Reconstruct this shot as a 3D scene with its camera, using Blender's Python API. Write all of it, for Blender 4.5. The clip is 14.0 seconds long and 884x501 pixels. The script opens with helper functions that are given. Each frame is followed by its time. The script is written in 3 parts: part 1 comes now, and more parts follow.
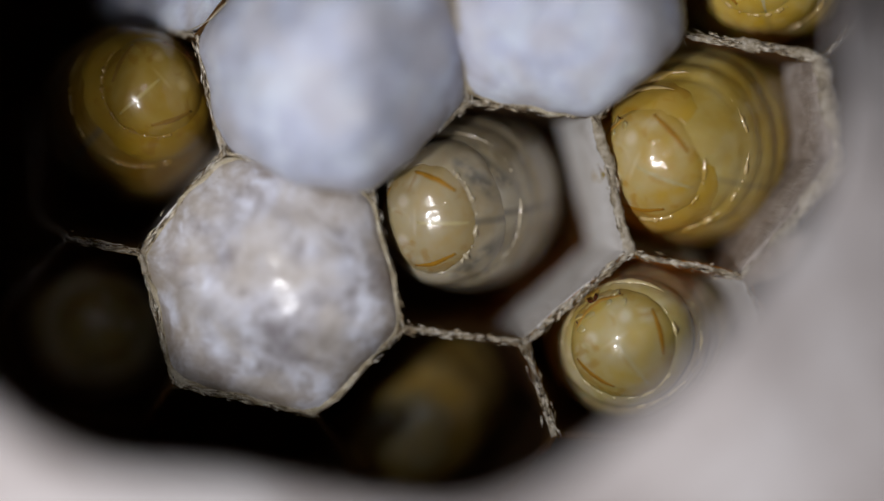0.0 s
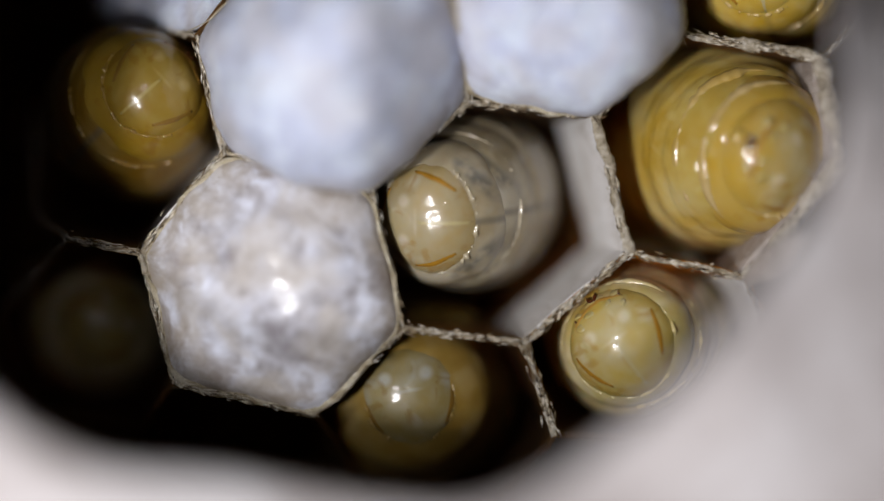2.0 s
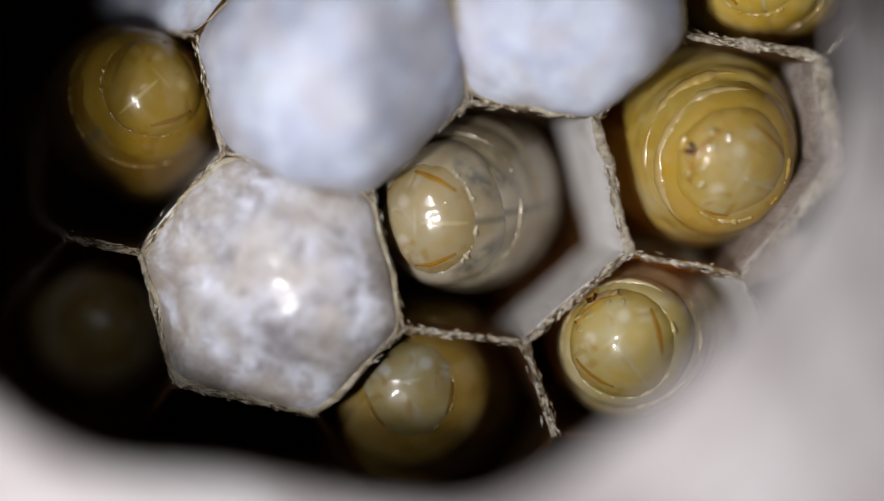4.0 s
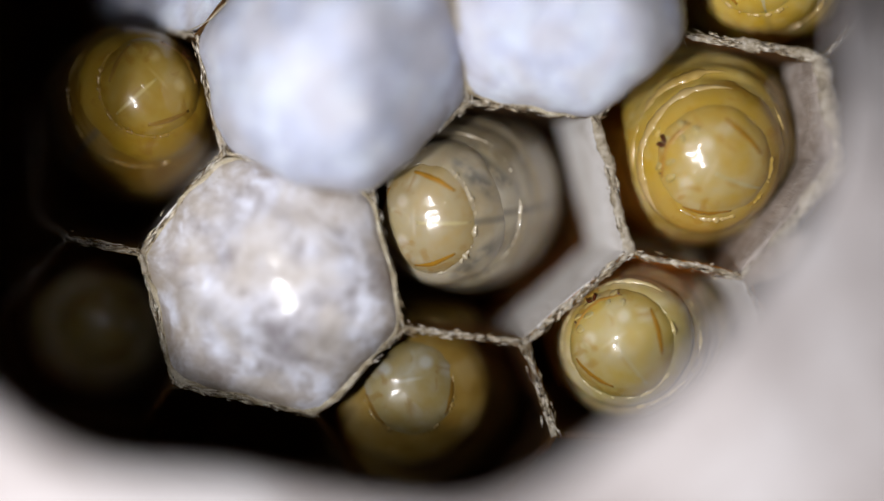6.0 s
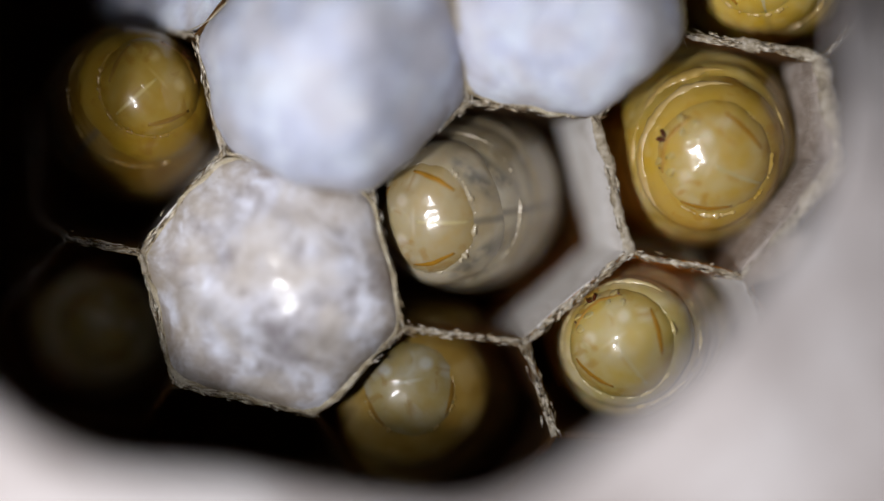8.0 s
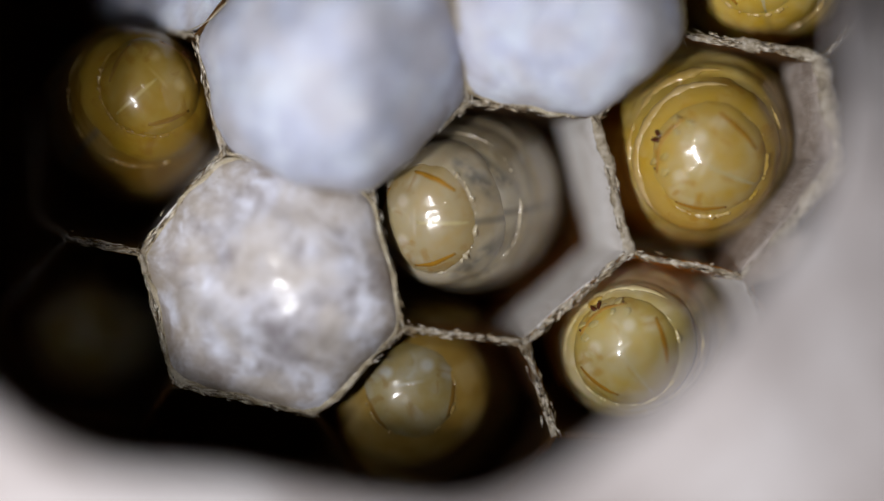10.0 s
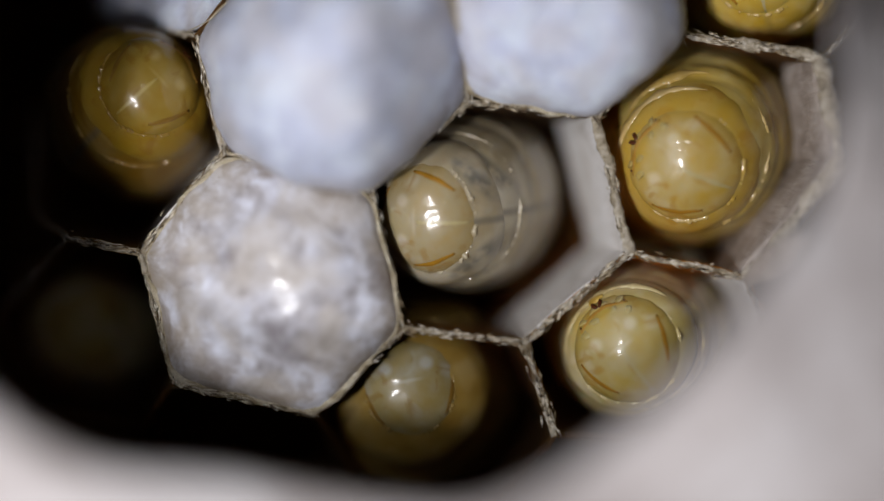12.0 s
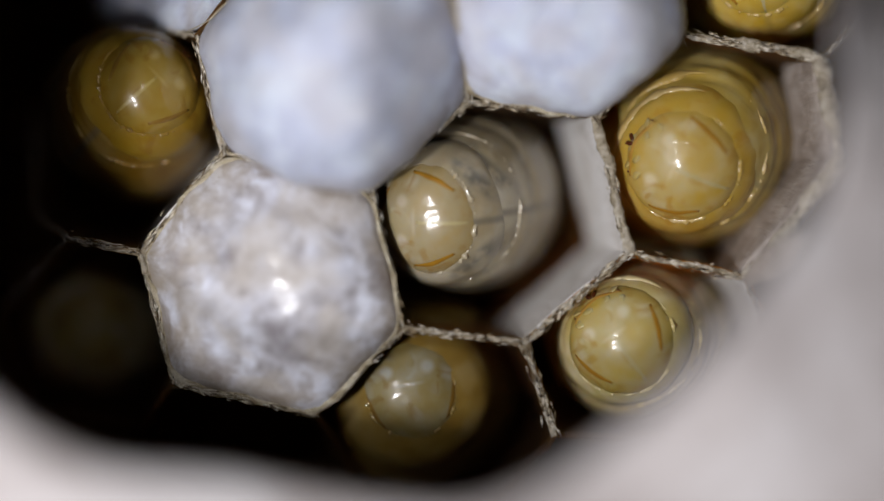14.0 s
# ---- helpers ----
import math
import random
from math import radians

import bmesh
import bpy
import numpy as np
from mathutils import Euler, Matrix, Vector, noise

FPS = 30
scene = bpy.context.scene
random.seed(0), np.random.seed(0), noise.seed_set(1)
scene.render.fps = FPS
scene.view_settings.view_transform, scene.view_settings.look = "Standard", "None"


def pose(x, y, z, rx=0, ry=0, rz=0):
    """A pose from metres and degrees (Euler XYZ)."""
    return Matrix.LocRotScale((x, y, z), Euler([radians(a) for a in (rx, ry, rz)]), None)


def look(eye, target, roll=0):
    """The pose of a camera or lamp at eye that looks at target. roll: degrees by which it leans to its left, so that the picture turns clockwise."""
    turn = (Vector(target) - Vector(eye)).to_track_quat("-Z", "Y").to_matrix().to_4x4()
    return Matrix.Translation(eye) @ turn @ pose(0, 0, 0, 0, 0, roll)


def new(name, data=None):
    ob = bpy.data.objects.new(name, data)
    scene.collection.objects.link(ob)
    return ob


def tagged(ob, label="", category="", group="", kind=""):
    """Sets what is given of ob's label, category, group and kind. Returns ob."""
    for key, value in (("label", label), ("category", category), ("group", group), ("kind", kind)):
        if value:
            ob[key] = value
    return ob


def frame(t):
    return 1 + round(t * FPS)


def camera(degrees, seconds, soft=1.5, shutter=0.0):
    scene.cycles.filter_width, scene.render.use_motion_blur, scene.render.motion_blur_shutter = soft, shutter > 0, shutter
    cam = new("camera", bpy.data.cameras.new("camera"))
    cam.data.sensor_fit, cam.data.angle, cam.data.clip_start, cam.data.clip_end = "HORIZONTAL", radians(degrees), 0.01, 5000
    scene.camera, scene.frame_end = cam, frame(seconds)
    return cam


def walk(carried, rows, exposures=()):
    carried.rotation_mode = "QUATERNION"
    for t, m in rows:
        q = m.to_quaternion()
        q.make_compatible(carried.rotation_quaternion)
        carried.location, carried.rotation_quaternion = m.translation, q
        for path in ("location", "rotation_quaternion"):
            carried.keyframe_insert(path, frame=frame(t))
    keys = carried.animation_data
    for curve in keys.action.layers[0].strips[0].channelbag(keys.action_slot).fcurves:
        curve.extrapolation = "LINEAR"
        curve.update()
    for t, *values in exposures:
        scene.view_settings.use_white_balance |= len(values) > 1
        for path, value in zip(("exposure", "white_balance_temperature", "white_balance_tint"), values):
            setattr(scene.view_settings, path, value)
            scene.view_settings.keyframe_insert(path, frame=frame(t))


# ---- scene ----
# All plan numbers below are millimetres; MM turns them into metres.
MM = 0.001
EYE = 48.0

# ---- camera ----
cam = camera(20.57, 14.0)
cam.data.dof.use_dof = True
cam.data.dof.focus_distance = (EYE + 0.4) * MM
cam.data.dof.aperture_fstop = 14.0
# the clip's own exposure wavers a little
walk(cam, [(0.0, pose(0, 0, EYE * MM)), (14.0, pose(0, 0, EYE * MM))],
     [(0.0, -0.41), (0.5, -0.16), (1.0, 0.02), (1.5, -0.06), (3.0, -0.06), (5.5, 0.09), (6.0, 0.19), (6.5, 0.14), (7.0, 0.07), (8.0, -0.03),
      (10.5, -0.13), (11.0, -0.14), (11.5, -0.29), (12.0, -0.21), (13.0, -0.14), (14.0, -0.16)])

# ---- light: a few small macro lights beside the lens, in a dark room ----
world = bpy.data.worlds.new("dark_room")
world.use_nodes = True
world.node_tree.nodes["Background"].inputs[0].default_value = (0.55, 0.6, 0.75, 1)
world.node_tree.nodes["Background"].inputs[1].default_value = 0.001
scene.world = world


def macro_light(name, x, y, z, size, power, colour):
    lamp = bpy.data.lights.new(name, "AREA")
    lamp.shape, lamp.size, lamp.energy, lamp.color = "DISK", size * MM, power, colour
    ob = new(name, lamp)
    ob.matrix_world = look((x * MM, y * MM, z * MM), (0, 0, 0))
    return ob


macro_light("macro_light", -19.0, 11.0, 46.0, 2.6, 0.0044, (0.93, 0.925, 0.97))
macro_light("macro_light", -18.0, -6.0, 46.0, 3.2, 0.0145, (0.93, 0.925, 0.97))
macro_light("macro_light", -14.5, -16.0, 46.5, 2.8, 0.0088, (0.93, 0.925, 0.97))
macro_light("macro_light", -4.0, 12.0, 51.0, 2.4, 0.0008, (0.93, 0.925, 0.97))


# ---- materials ----
def nodes_of(name):
    m = bpy.data.materials.new(name)
    m.use_nodes = True
    nt = m.node_tree
    return m, nt, nt.nodes, nt.nodes["Principled BSDF"]


def noise_node(nt, scale, detail=4.0, rough=0.6, stretch=None, distort=0.0):
    co = nt.nodes.new("ShaderNodeTexCoord")
    n = nt.nodes.new("ShaderNodeTexNoise")
    n.inputs["Scale"].default_value = scale
    n.inputs["Detail"].default_value = detail
    n.inputs["Roughness"].default_value = rough
    n.inputs["Distortion"].default_value = distort
    if stretch:
        mp = nt.nodes.new("ShaderNodeMapping")
        mp.inputs["Scale"].default_value = stretch
        nt.links.new(co.outputs["Object"], mp.inputs["Vector"])
        nt.links.new(mp.outputs["Vector"], n.inputs["Vector"])
    else:
        nt.links.new(co.outputs["Object"], n.inputs["Vector"])
    return n


def ramp(nt, source, stops):
    r = nt.nodes.new("ShaderNodeValToRGB")
    while len(r.color_ramp.elements) < len(stops):
        r.color_ramp.elements.new(0.5)
    for e, (at, c) in zip(r.color_ramp.elements, stops):
        e.position, e.color = at, (*c, 1)
    nt.links.new(source, r.inputs["Fac"])
    return r


def mixed(nt, fac, a, b, kind="MIX"):
    m = nt.nodes.new("ShaderNodeMix")
    m.data_type, m.blend_type = "RGBA", kind
    if isinstance(fac, float):
        m.inputs[0].default_value = fac
    else:
        nt.links.new(fac, m.inputs[0])
    nt.links.new(a, m.inputs[6])
    nt.links.new(b, m.inputs[7])
    return m.outputs[2]


def relief(nt, bsdf, sources, distance):
    last = None
    for src, strength in sources:
        b = nt.nodes.new("ShaderNodeBump")
        b.inputs["Strength"].default_value = strength
        b.inputs["Distance"].default_value = distance
        nt.links.new(src, b.inputs["Height"])
        if last:
            nt.links.new(last.outputs["Normal"], b.inputs["Normal"])
        last = b
    nt.links.new(last.outputs["Normal"], bsdf.inputs["Normal"])


def paper_material(name, dark, mid, pale, rough=0.85, scale=900, stretch=(1, 1, 0.25), bump=0.9, through_light=None, share=0.42):
    """Chewed wood pulp: mottled tone, stretched fibres, soft relief; thin paper lets some light through."""
    m, nt, nd, b = nodes_of(name)
    big = noise_node(nt, scale, 5, 0.6, distort=0.6)
    fine = noise_node(nt, scale * 7, 4, 0.7, stretch)
    c1 = ramp(nt, big.outputs["Fac"], [(0.3, dark), (0.5, mid), (0.7, pale)])
    c2 = ramp(nt, fine.outputs["Fac"], [(0.3, dark), (0.55, mid), (0.75, pale)])
    nt.links.new(mixed(nt, 0.4, c1.outputs["Color"], c2.outputs["Color"]), b.inputs["Base Color"])
    b.inputs["Roughness"].default_value = rough
    b.inputs["Specular IOR Level"].default_value = 0.25
    if through_light:
        thin = nt.nodes.new("ShaderNodeBsdfTranslucent")
        thin.inputs["Color"].default_value = (*through_light, 1)
        blend = nt.nodes.new("ShaderNodeMixShader")
        blend.inputs[0].default_value = share
        nt.links.new(b.outputs[0], blend.inputs[1])
        nt.links.new(thin.outputs[0], blend.inputs[2])
        nt.links.new(blend.outputs[0], nd["Material Output"].inputs["Surface"])
    relief(nt, b, [(big.outputs["Fac"], bump * 0.6), (fine.outputs["Fac"], bump)], 0.00006)
    return m


def skin_material(name, deep, mid, pale, rough=0.38, sss=0.4, coat=1.0, wrinkle=0.12, marks=0.0, flecks=0.35, deep_relief=0.00009, film=0.3, glow=0.0002, crown=0.0, patches=0.0, gloss=0.14, wet=1.45):
    """Wet translucent larval skin: yellow fat showing through a milky layer, under a glossy film."""
    m, nt, nd, b = nodes_of(name)
    big = noise_node(nt, 650, 2, 0.5, distort=0.4)
    fine = noise_node(nt, 2600, 2, 0.5)
    c1 = ramp(nt, big.outputs["Fac"], [(0.3, deep), (0.5, mid), (0.72, pale)])
    c2 = ramp(nt, fine.outputs["Fac"], [(0.35, deep), (0.52, mid), (0.7, pale)])
    tone = mixed(nt, 0.25, c1.outputs["Color"], c2.outputs["Color"])
    # pale flecks of fat under the skin
    spots = noise_node(nt, 1500, 1, 0.4, distort=0.5)
    fleck = ramp(nt, spots.outputs["Fac"], [(0.58, (0, 0, 0)), (0.74, (flecks, flecks, flecks))])
    fat = nt.nodes.new("ShaderNodeRGB")
    fat.outputs[0].default_value = (min(1, pale[0] * 1.2), min(1, pale[1] * 1.25), min(1, pale[2] * 1.4), 1)
    tone = mixed(nt, fleck.outputs["Color"], tone, fat.outputs[0])
    xyz = nt.nodes.new("ShaderNodeSeparateXYZ")
    co = nt.nodes.new("ShaderNodeTexCoord")
    nt.links.new(co.outputs["Object"], xyz.inputs[0])

    def calc(kind, a, c):
        k = nt.nodes.new("ShaderNodeMath")
        k.operation = kind
        for sock, v in zip(k.inputs, (a, c)):
            if isinstance(v, float):
                sock.default_value = v
            else:
                nt.links.new(v, sock)
        return k.outputs[0]

    def soft(v, lo, hi):
        k = nt.nodes.new("ShaderNodeMapRange")
        k.interpolation_type = "SMOOTHSTEP"
        k.inputs["From Min"].default_value, k.inputs["From Max"].default_value = lo, hi
        nt.links.new(v, k.inputs["Value"])
        return k.outputs[0]

    def colour(rgb):
        k = nt.nodes.new("ShaderNodeRGB")
        k.outputs[0].default_value = (*rgb, 1)
        return k.outputs[0]

    side = calc("ABSOLUTE", xyz.outputs["Y"], 0.0)
    if crown:
        # the capsule: greyish crown over a yellow margin, a pale disc on either cheek and a pale cross in the middle
        wide = calc("SQRT", calc("ADD", calc("MULTIPLY", xyz.outputs["X"], xyz.outputs["X"]), calc("MULTIPLY", side, side)), 0.0)
        wide = calc("ADD", wide, calc("MULTIPLY", calc("SUBTRACT", big.outputs["Fac"], 0.5), 0.9 * crown))
        tone = mixed(nt, calc("MULTIPLY", soft(wide, 0.62 * crown, 0.98 * crown), 0.75), tone, colour(deep))
        disc = calc("SQRT", calc("ADD", calc("POWER", calc("SUBTRACT", xyz.outputs["X"], 0.36 * crown), 2.0), calc("POWER", calc("SUBTRACT", side, 0.36 * crown), 2.0)), 0.0)
        milk = (min(1, pale[0] * 1.25), min(1, pale[1] * 1.3), min(1, pale[2] * 1.5))
        tone = mixed(nt, calc("MULTIPLY", soft(disc, 0.17 * crown, 0.04 * crown), 0.7), tone, colour(milk))
        cross = calc("MULTIPLY", soft(calc("ABSOLUTE", calc("SUBTRACT", xyz.outputs["X"], 0.10 * crown), 0.0), 0.05 * crown, 0.01 * crown), soft(side, 0.34 * crown, 0.10 * crown))
        tone = mixed(nt, calc("MULTIPLY", cross, 0.35), tone, colour(milk))
        bruise = noise_node(nt, 1900, 3, 0.55, distort=0.8)
        ochre = (deep[0] * 0.85, deep[1] * 0.7, deep[2] * 0.5)
        tone = mixed(nt, calc("MULTIPLY", soft(bruise.outputs["Fac"], 0.54, 0.68), 0.55), tone, colour(ochre))
    if marks:
        # the dark gut showing through along the back, and a patch on either side of it
        back = soft(xyz.outputs["X"], -0.0005, -0.0010)
        mask = calc("MULTIPLY", calc("MULTIPLY", soft(side, 0.00013, 0.00001), 0.6), back)
        if patches:
            at = calc("ADD", calc("MULTIPLY", xyz.outputs["X"], 0.87), 0.00162)
            patch = soft(calc("ABSOLUTE", calc("SUBTRACT", side, at), 0.0), 0.00026, 0.00003)
            reach = calc("MULTIPLY", soft(xyz.outputs["X"], -0.0015, -0.0011), soft(xyz.outputs["X"], -0.0003, -0.0006))
            rough_edge = soft(fine.outputs["Fac"], 0.2, 0.6)
            mask = calc("MAXIMUM", mask, calc("MULTIPLY", calc("MULTIPLY", patch, reach), calc("MULTIPLY", rough_edge, patches)))
        tone = mixed(nt, calc("MULTIPLY", mask, marks), tone, colour((0.09, 0.085, 0.07)))
    nt.links.new(tone, b.inputs["Base Color"])
    b.inputs["Roughness"].default_value = rough
    b.inputs["Subsurface Weight"].default_value = sss
    b.inputs["Subsurface Radius"].default_value = (1.0, 0.72, 0.36)
    b.inputs["Subsurface Scale"].default_value = glow
    b.inputs["Specular IOR Level"].default_value = 0.3
    b.inputs["Coat Weight"].default_value = coat
    b.inputs["Coat IOR"].default_value = wet
    b.inputs["Coat Roughness"].default_value = gloss
    # the wet film on the skin lies in small swells of its own
    swell = noise_node(nt, 1700, 0.6, 0.4, (1, 1, 2.4))
    wave = nt.nodes.new("ShaderNodeBump")
    wave.inputs["Strength"].default_value = film
    wave.inputs["Distance"].default_value = 0.0005
    nt.links.new(swell.outputs["Fac"], wave.inputs["Height"])
    nt.links.new(wave.outputs["Normal"], b.inputs["Coat Normal"])
    relief(nt, b, [(big.outputs["Fac"], wrinkle), (fine.outputs["Fac"], wrinkle * 0.7)], deep_relief)
    return m


def plain_material(name, a, c, rough, scale=3000, sss=0.0, coat=0.0):
    m, nt, nd, b = nodes_of(name)
    n = noise_node(nt, scale, 3, 0.6)
    r = ramp(nt, n.outputs["Fac"], [(0.3, a), (0.7, c)])
    nt.links.new(r.outputs["Color"], b.inputs["Base Color"])
    b.inputs["Roughness"].default_value = rough
    b.inputs["Coat Weight"].default_value = coat
    if sss:
        b.inputs["Subsurface Weight"].default_value = sss
        b.inputs["Subsurface Scale"].default_value = 0.0003
    relief(nt, b, [(n.outputs["Fac"], 0.3)], 0.00003)
    return m


ENVELOPE = paper_material("envelope_paper", (0.28, 0.235, 0.215), (0.58, 0.53, 0.51), (0.88, 0.86, 0.86), scale=420, stretch=(1, 1, 1))
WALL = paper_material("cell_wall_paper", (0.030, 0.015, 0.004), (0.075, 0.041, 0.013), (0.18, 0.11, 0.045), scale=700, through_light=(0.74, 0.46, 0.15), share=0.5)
# brighter copy of the wall paper, its amber glow put into the colour
AMBER_WALL = paper_material("lit_amber_paper", (0.10, 0.045, 0.008), (0.25, 0.125, 0.026), (0.42, 0.25, 0.07), scale=700, through_light=(0.95, 0.55, 0.14), share=0.65)
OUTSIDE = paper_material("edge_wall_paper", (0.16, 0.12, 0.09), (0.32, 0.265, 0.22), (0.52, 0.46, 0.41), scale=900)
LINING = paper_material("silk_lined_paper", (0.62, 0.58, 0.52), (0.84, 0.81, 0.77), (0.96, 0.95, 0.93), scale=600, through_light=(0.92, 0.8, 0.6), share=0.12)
STRAW = paper_material("straw_collar", (0.20, 0.14, 0.08), (0.55, 0.47, 0.32), (0.84, 0.79, 0.66), scale=2600, rough=0.6, stretch=(1, 1, 1))
RIM = paper_material("rim_fibres", (0.06, 0.035, 0.016), (0.58, 0.49, 0.35), (0.94, 0.90, 0.82), scale=4500, stretch=(1, 1, 1), bump=1.0)
def silk_material(name, dark, mid, pale, warm, warm_share, scale, coat, edge_share=0.5):
    """Spun silk felt: fluffy white patches over a thinner greyish film, tinted tan where it is stretched."""
    m, nt, nd, b = nodes_of(name)
    big = noise_node(nt, scale * 1.25, 6, 0.66, distort=0.4)
    fine = noise_node(nt, scale * 3.4, 5, 0.65, distort=0.5)
    broad = noise_node(nt, scale * 0.9, 3, 0.5, distort=0.5)
    c1 = ramp(nt, big.outputs["Fac"], [(0.36, dark), (0.48, mid), (0.60, pale)])
    c2 = ramp(nt, fine.outputs["Fac"], [(0.34, dark), (0.5, mid), (0.64, pale)])
    tone = mixed(nt, 0.4, c1.outputs["Color"], c2.outputs["Color"])
    tan = nt.nodes.new("ShaderNodeRGB")
    tan.outputs[0].default_value = (*warm, 1)
    share = ramp(nt, broad.outputs["Fac"], [(0.44, (0, 0, 0)), (0.60, (warm_share, warm_share, warm_share))])
    tone = mixed(nt, share.outputs["Color"], tone, tan.outputs[0])
    # towards the collar the felt is mixed with straw-coloured pulp
    skirt = nt.nodes.new("ShaderNodeAttribute")
    skirt.attribute_name = "skirt"
    pulp = nt.nodes.new("ShaderNodeMath")
    pulp.operation = "MULTIPLY"
    nt.links.new(skirt.outputs["Fac"], pulp.inputs[0])
    streak = ramp(nt, big.outputs["Fac"], [(0.42, (0.9 * edge_share,) * 3), (0.56, (0.2 * edge_share,) * 3)])
    nt.links.new(streak.outputs["Color"], pulp.inputs[1])
    straw = nt.nodes.new("ShaderNodeRGB")
    straw.outputs[0].default_value = (0.42, 0.345, 0.26, 1)
    nt.links.new(mixed(nt, pulp.outputs[0], tone, straw.outputs[0]), b.inputs["Base Color"])
    b.inputs["Roughness"].default_value = 0.6
    b.inputs["Specular IOR Level"].default_value = 0.3
    b.inputs["Subsurface Weight"].default_value = 0.35
    b.inputs["Subsurface Radius"].default_value = (1.0, 0.95, 0.95)
    b.inputs["Subsurface Scale"].default_value = 0.0003
    b.inputs["Coat Weight"].default_value = coat
    b.inputs["Coat Roughness"].default_value = 0.22
    relief(nt, b, [(big.outputs["Fac"], 0.5), (fine.outputs["Fac"], 0.6)], 0.00007)
    return m


def pulp_material():
    """Shreds of chewed wood, each of its own tone from near black to straw white."""
    m, nt, nd, b = nodes_of("pulp_shreds")
    geo = nt.nodes.new("ShaderNodeNewGeometry")
    r = ramp(nt, geo.outputs["Random Per Island"], [(0.0, (0.05, 0.03, 0.015)), (0.25, (0.30, 0.22, 0.12)), (0.5, (0.66, 0.57, 0.40)), (1.0, (0.90, 0.86, 0.76))])
    n = noise_node(nt, 4000, 3, 0.6)
    tint = ramp(nt, n.outputs["Fac"], [(0.3, (0.6, 0.55, 0.5)), (0.7, (1, 1, 1))])
    nt.links.new(mixed(nt, 1.0, r.outputs["Color"], tint.outputs["Color"], "MULTIPLY"), b.inputs["Base Color"])
    b.inputs["Roughness"].default_value = 0.36
    relief(nt, b, [(n.outputs["Fac"], 0.5)], 0.00004)
    return m


PULP = pulp_material()
SILK = silk_material("silk", (0.40, 0.42, 0.50), (0.66, 0.70, 0.86), (0.83, 0.90, 1.0), (0.66, 0.62, 0.61), 0.45, 900, 0.0)
SILK_THIN = silk_material("thin_silk", (0.22, 0.19, 0.20), (0.55, 0.53, 0.55), (0.88, 0.90, 1.0), (0.60, 0.535, 0.455), 0.6, 850, 0.5, 1.0)
SKIN_YELLOW = skin_material("skin_yellow", (0.451, 0.276, 0.0153), (0.555, 0.384, 0.0765), (0.624, 0.485, 0.199), marks=0.4, film=0.25)
SKIN_SAND = skin_material("skin_sand", (0.39, 0.24, 0.018), (0.47, 0.334, 0.076), (0.535, 0.436, 0.188), marks=0.4, film=0.34)
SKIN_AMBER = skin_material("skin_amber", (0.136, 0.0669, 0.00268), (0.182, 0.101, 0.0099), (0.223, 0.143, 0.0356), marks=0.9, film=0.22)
SKIN_PALE = skin_material("skin_pale", (0.323, 0.253, 0.145), (0.396, 0.33, 0.214), (0.479, 0.417, 0.3), marks=0.9, film=0.16)
SKIN_MARKED = skin_material("skin_pale_marked", (0.323, 0.253, 0.145), (0.396, 0.33, 0.214), (0.479, 0.417, 0.3), marks=0.9, film=0.16, patches=0.9)
SKIN_FACE = skin_material("skin_face", (0.378, 0.266, 0.0978), (0.389, 0.32, 0.183), (0.449, 0.378, 0.249), wrinkle=0.03, flecks=0.8, film=0.12, crown=0.00110)
SKIN_GOLD = skin_material("skin_gold", (0.485, 0.30, 0.022), (0.49, 0.37, 0.145), (0.54, 0.447, 0.255), wrinkle=0.03, flecks=0.6, film=0.2, crown=0.00122)
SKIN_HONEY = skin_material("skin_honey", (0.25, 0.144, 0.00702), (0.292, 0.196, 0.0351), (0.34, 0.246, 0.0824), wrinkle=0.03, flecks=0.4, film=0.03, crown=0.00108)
SKIN_DUN = skin_material("skin_dun", (0.478, 0.333, 0.045), (0.478, 0.386, 0.172), (0.534, 0.471, 0.295), wrinkle=0.03, flecks=0.8, film=0.14, crown=0.00112)
SKIN_CREAM = skin_material("skin_cream", (0.56, 0.41, 0.14), (0.63, 0.52, 0.28), (0.71, 0.625, 0.43), flecks=0.5, film=0.34)
SKIN_BUFF = skin_material("skin_buff", (0.55, 0.40, 0.09), (0.59, 0.475, 0.19), (0.65, 0.56, 0.34), flecks=0.4, film=0.2)
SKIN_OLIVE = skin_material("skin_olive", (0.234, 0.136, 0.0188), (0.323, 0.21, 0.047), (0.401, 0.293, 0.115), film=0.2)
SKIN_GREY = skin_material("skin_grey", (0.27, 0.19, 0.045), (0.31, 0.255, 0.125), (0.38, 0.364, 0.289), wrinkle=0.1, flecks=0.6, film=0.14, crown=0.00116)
LIP_SAND = skin_material("lip_sand", (0.433, 0.268, 0.034), (0.503, 0.349, 0.111), (0.555, 0.422, 0.221), wrinkle=0.02, flecks=0.2, film=0.1, sss=0.0, gloss=0.13, wet=1.7)
LIP_CREAM = skin_material("lip_cream", (0.53, 0.40, 0.12), (0.59, 0.48, 0.22), (0.65, 0.56, 0.33), wrinkle=0.02, flecks=0.2, film=0.1, sss=0.0, gloss=0.13, wet=1.7)
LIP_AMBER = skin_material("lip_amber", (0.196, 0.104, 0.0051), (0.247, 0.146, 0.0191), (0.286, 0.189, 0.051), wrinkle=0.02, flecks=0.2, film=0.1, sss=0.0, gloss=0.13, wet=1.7)
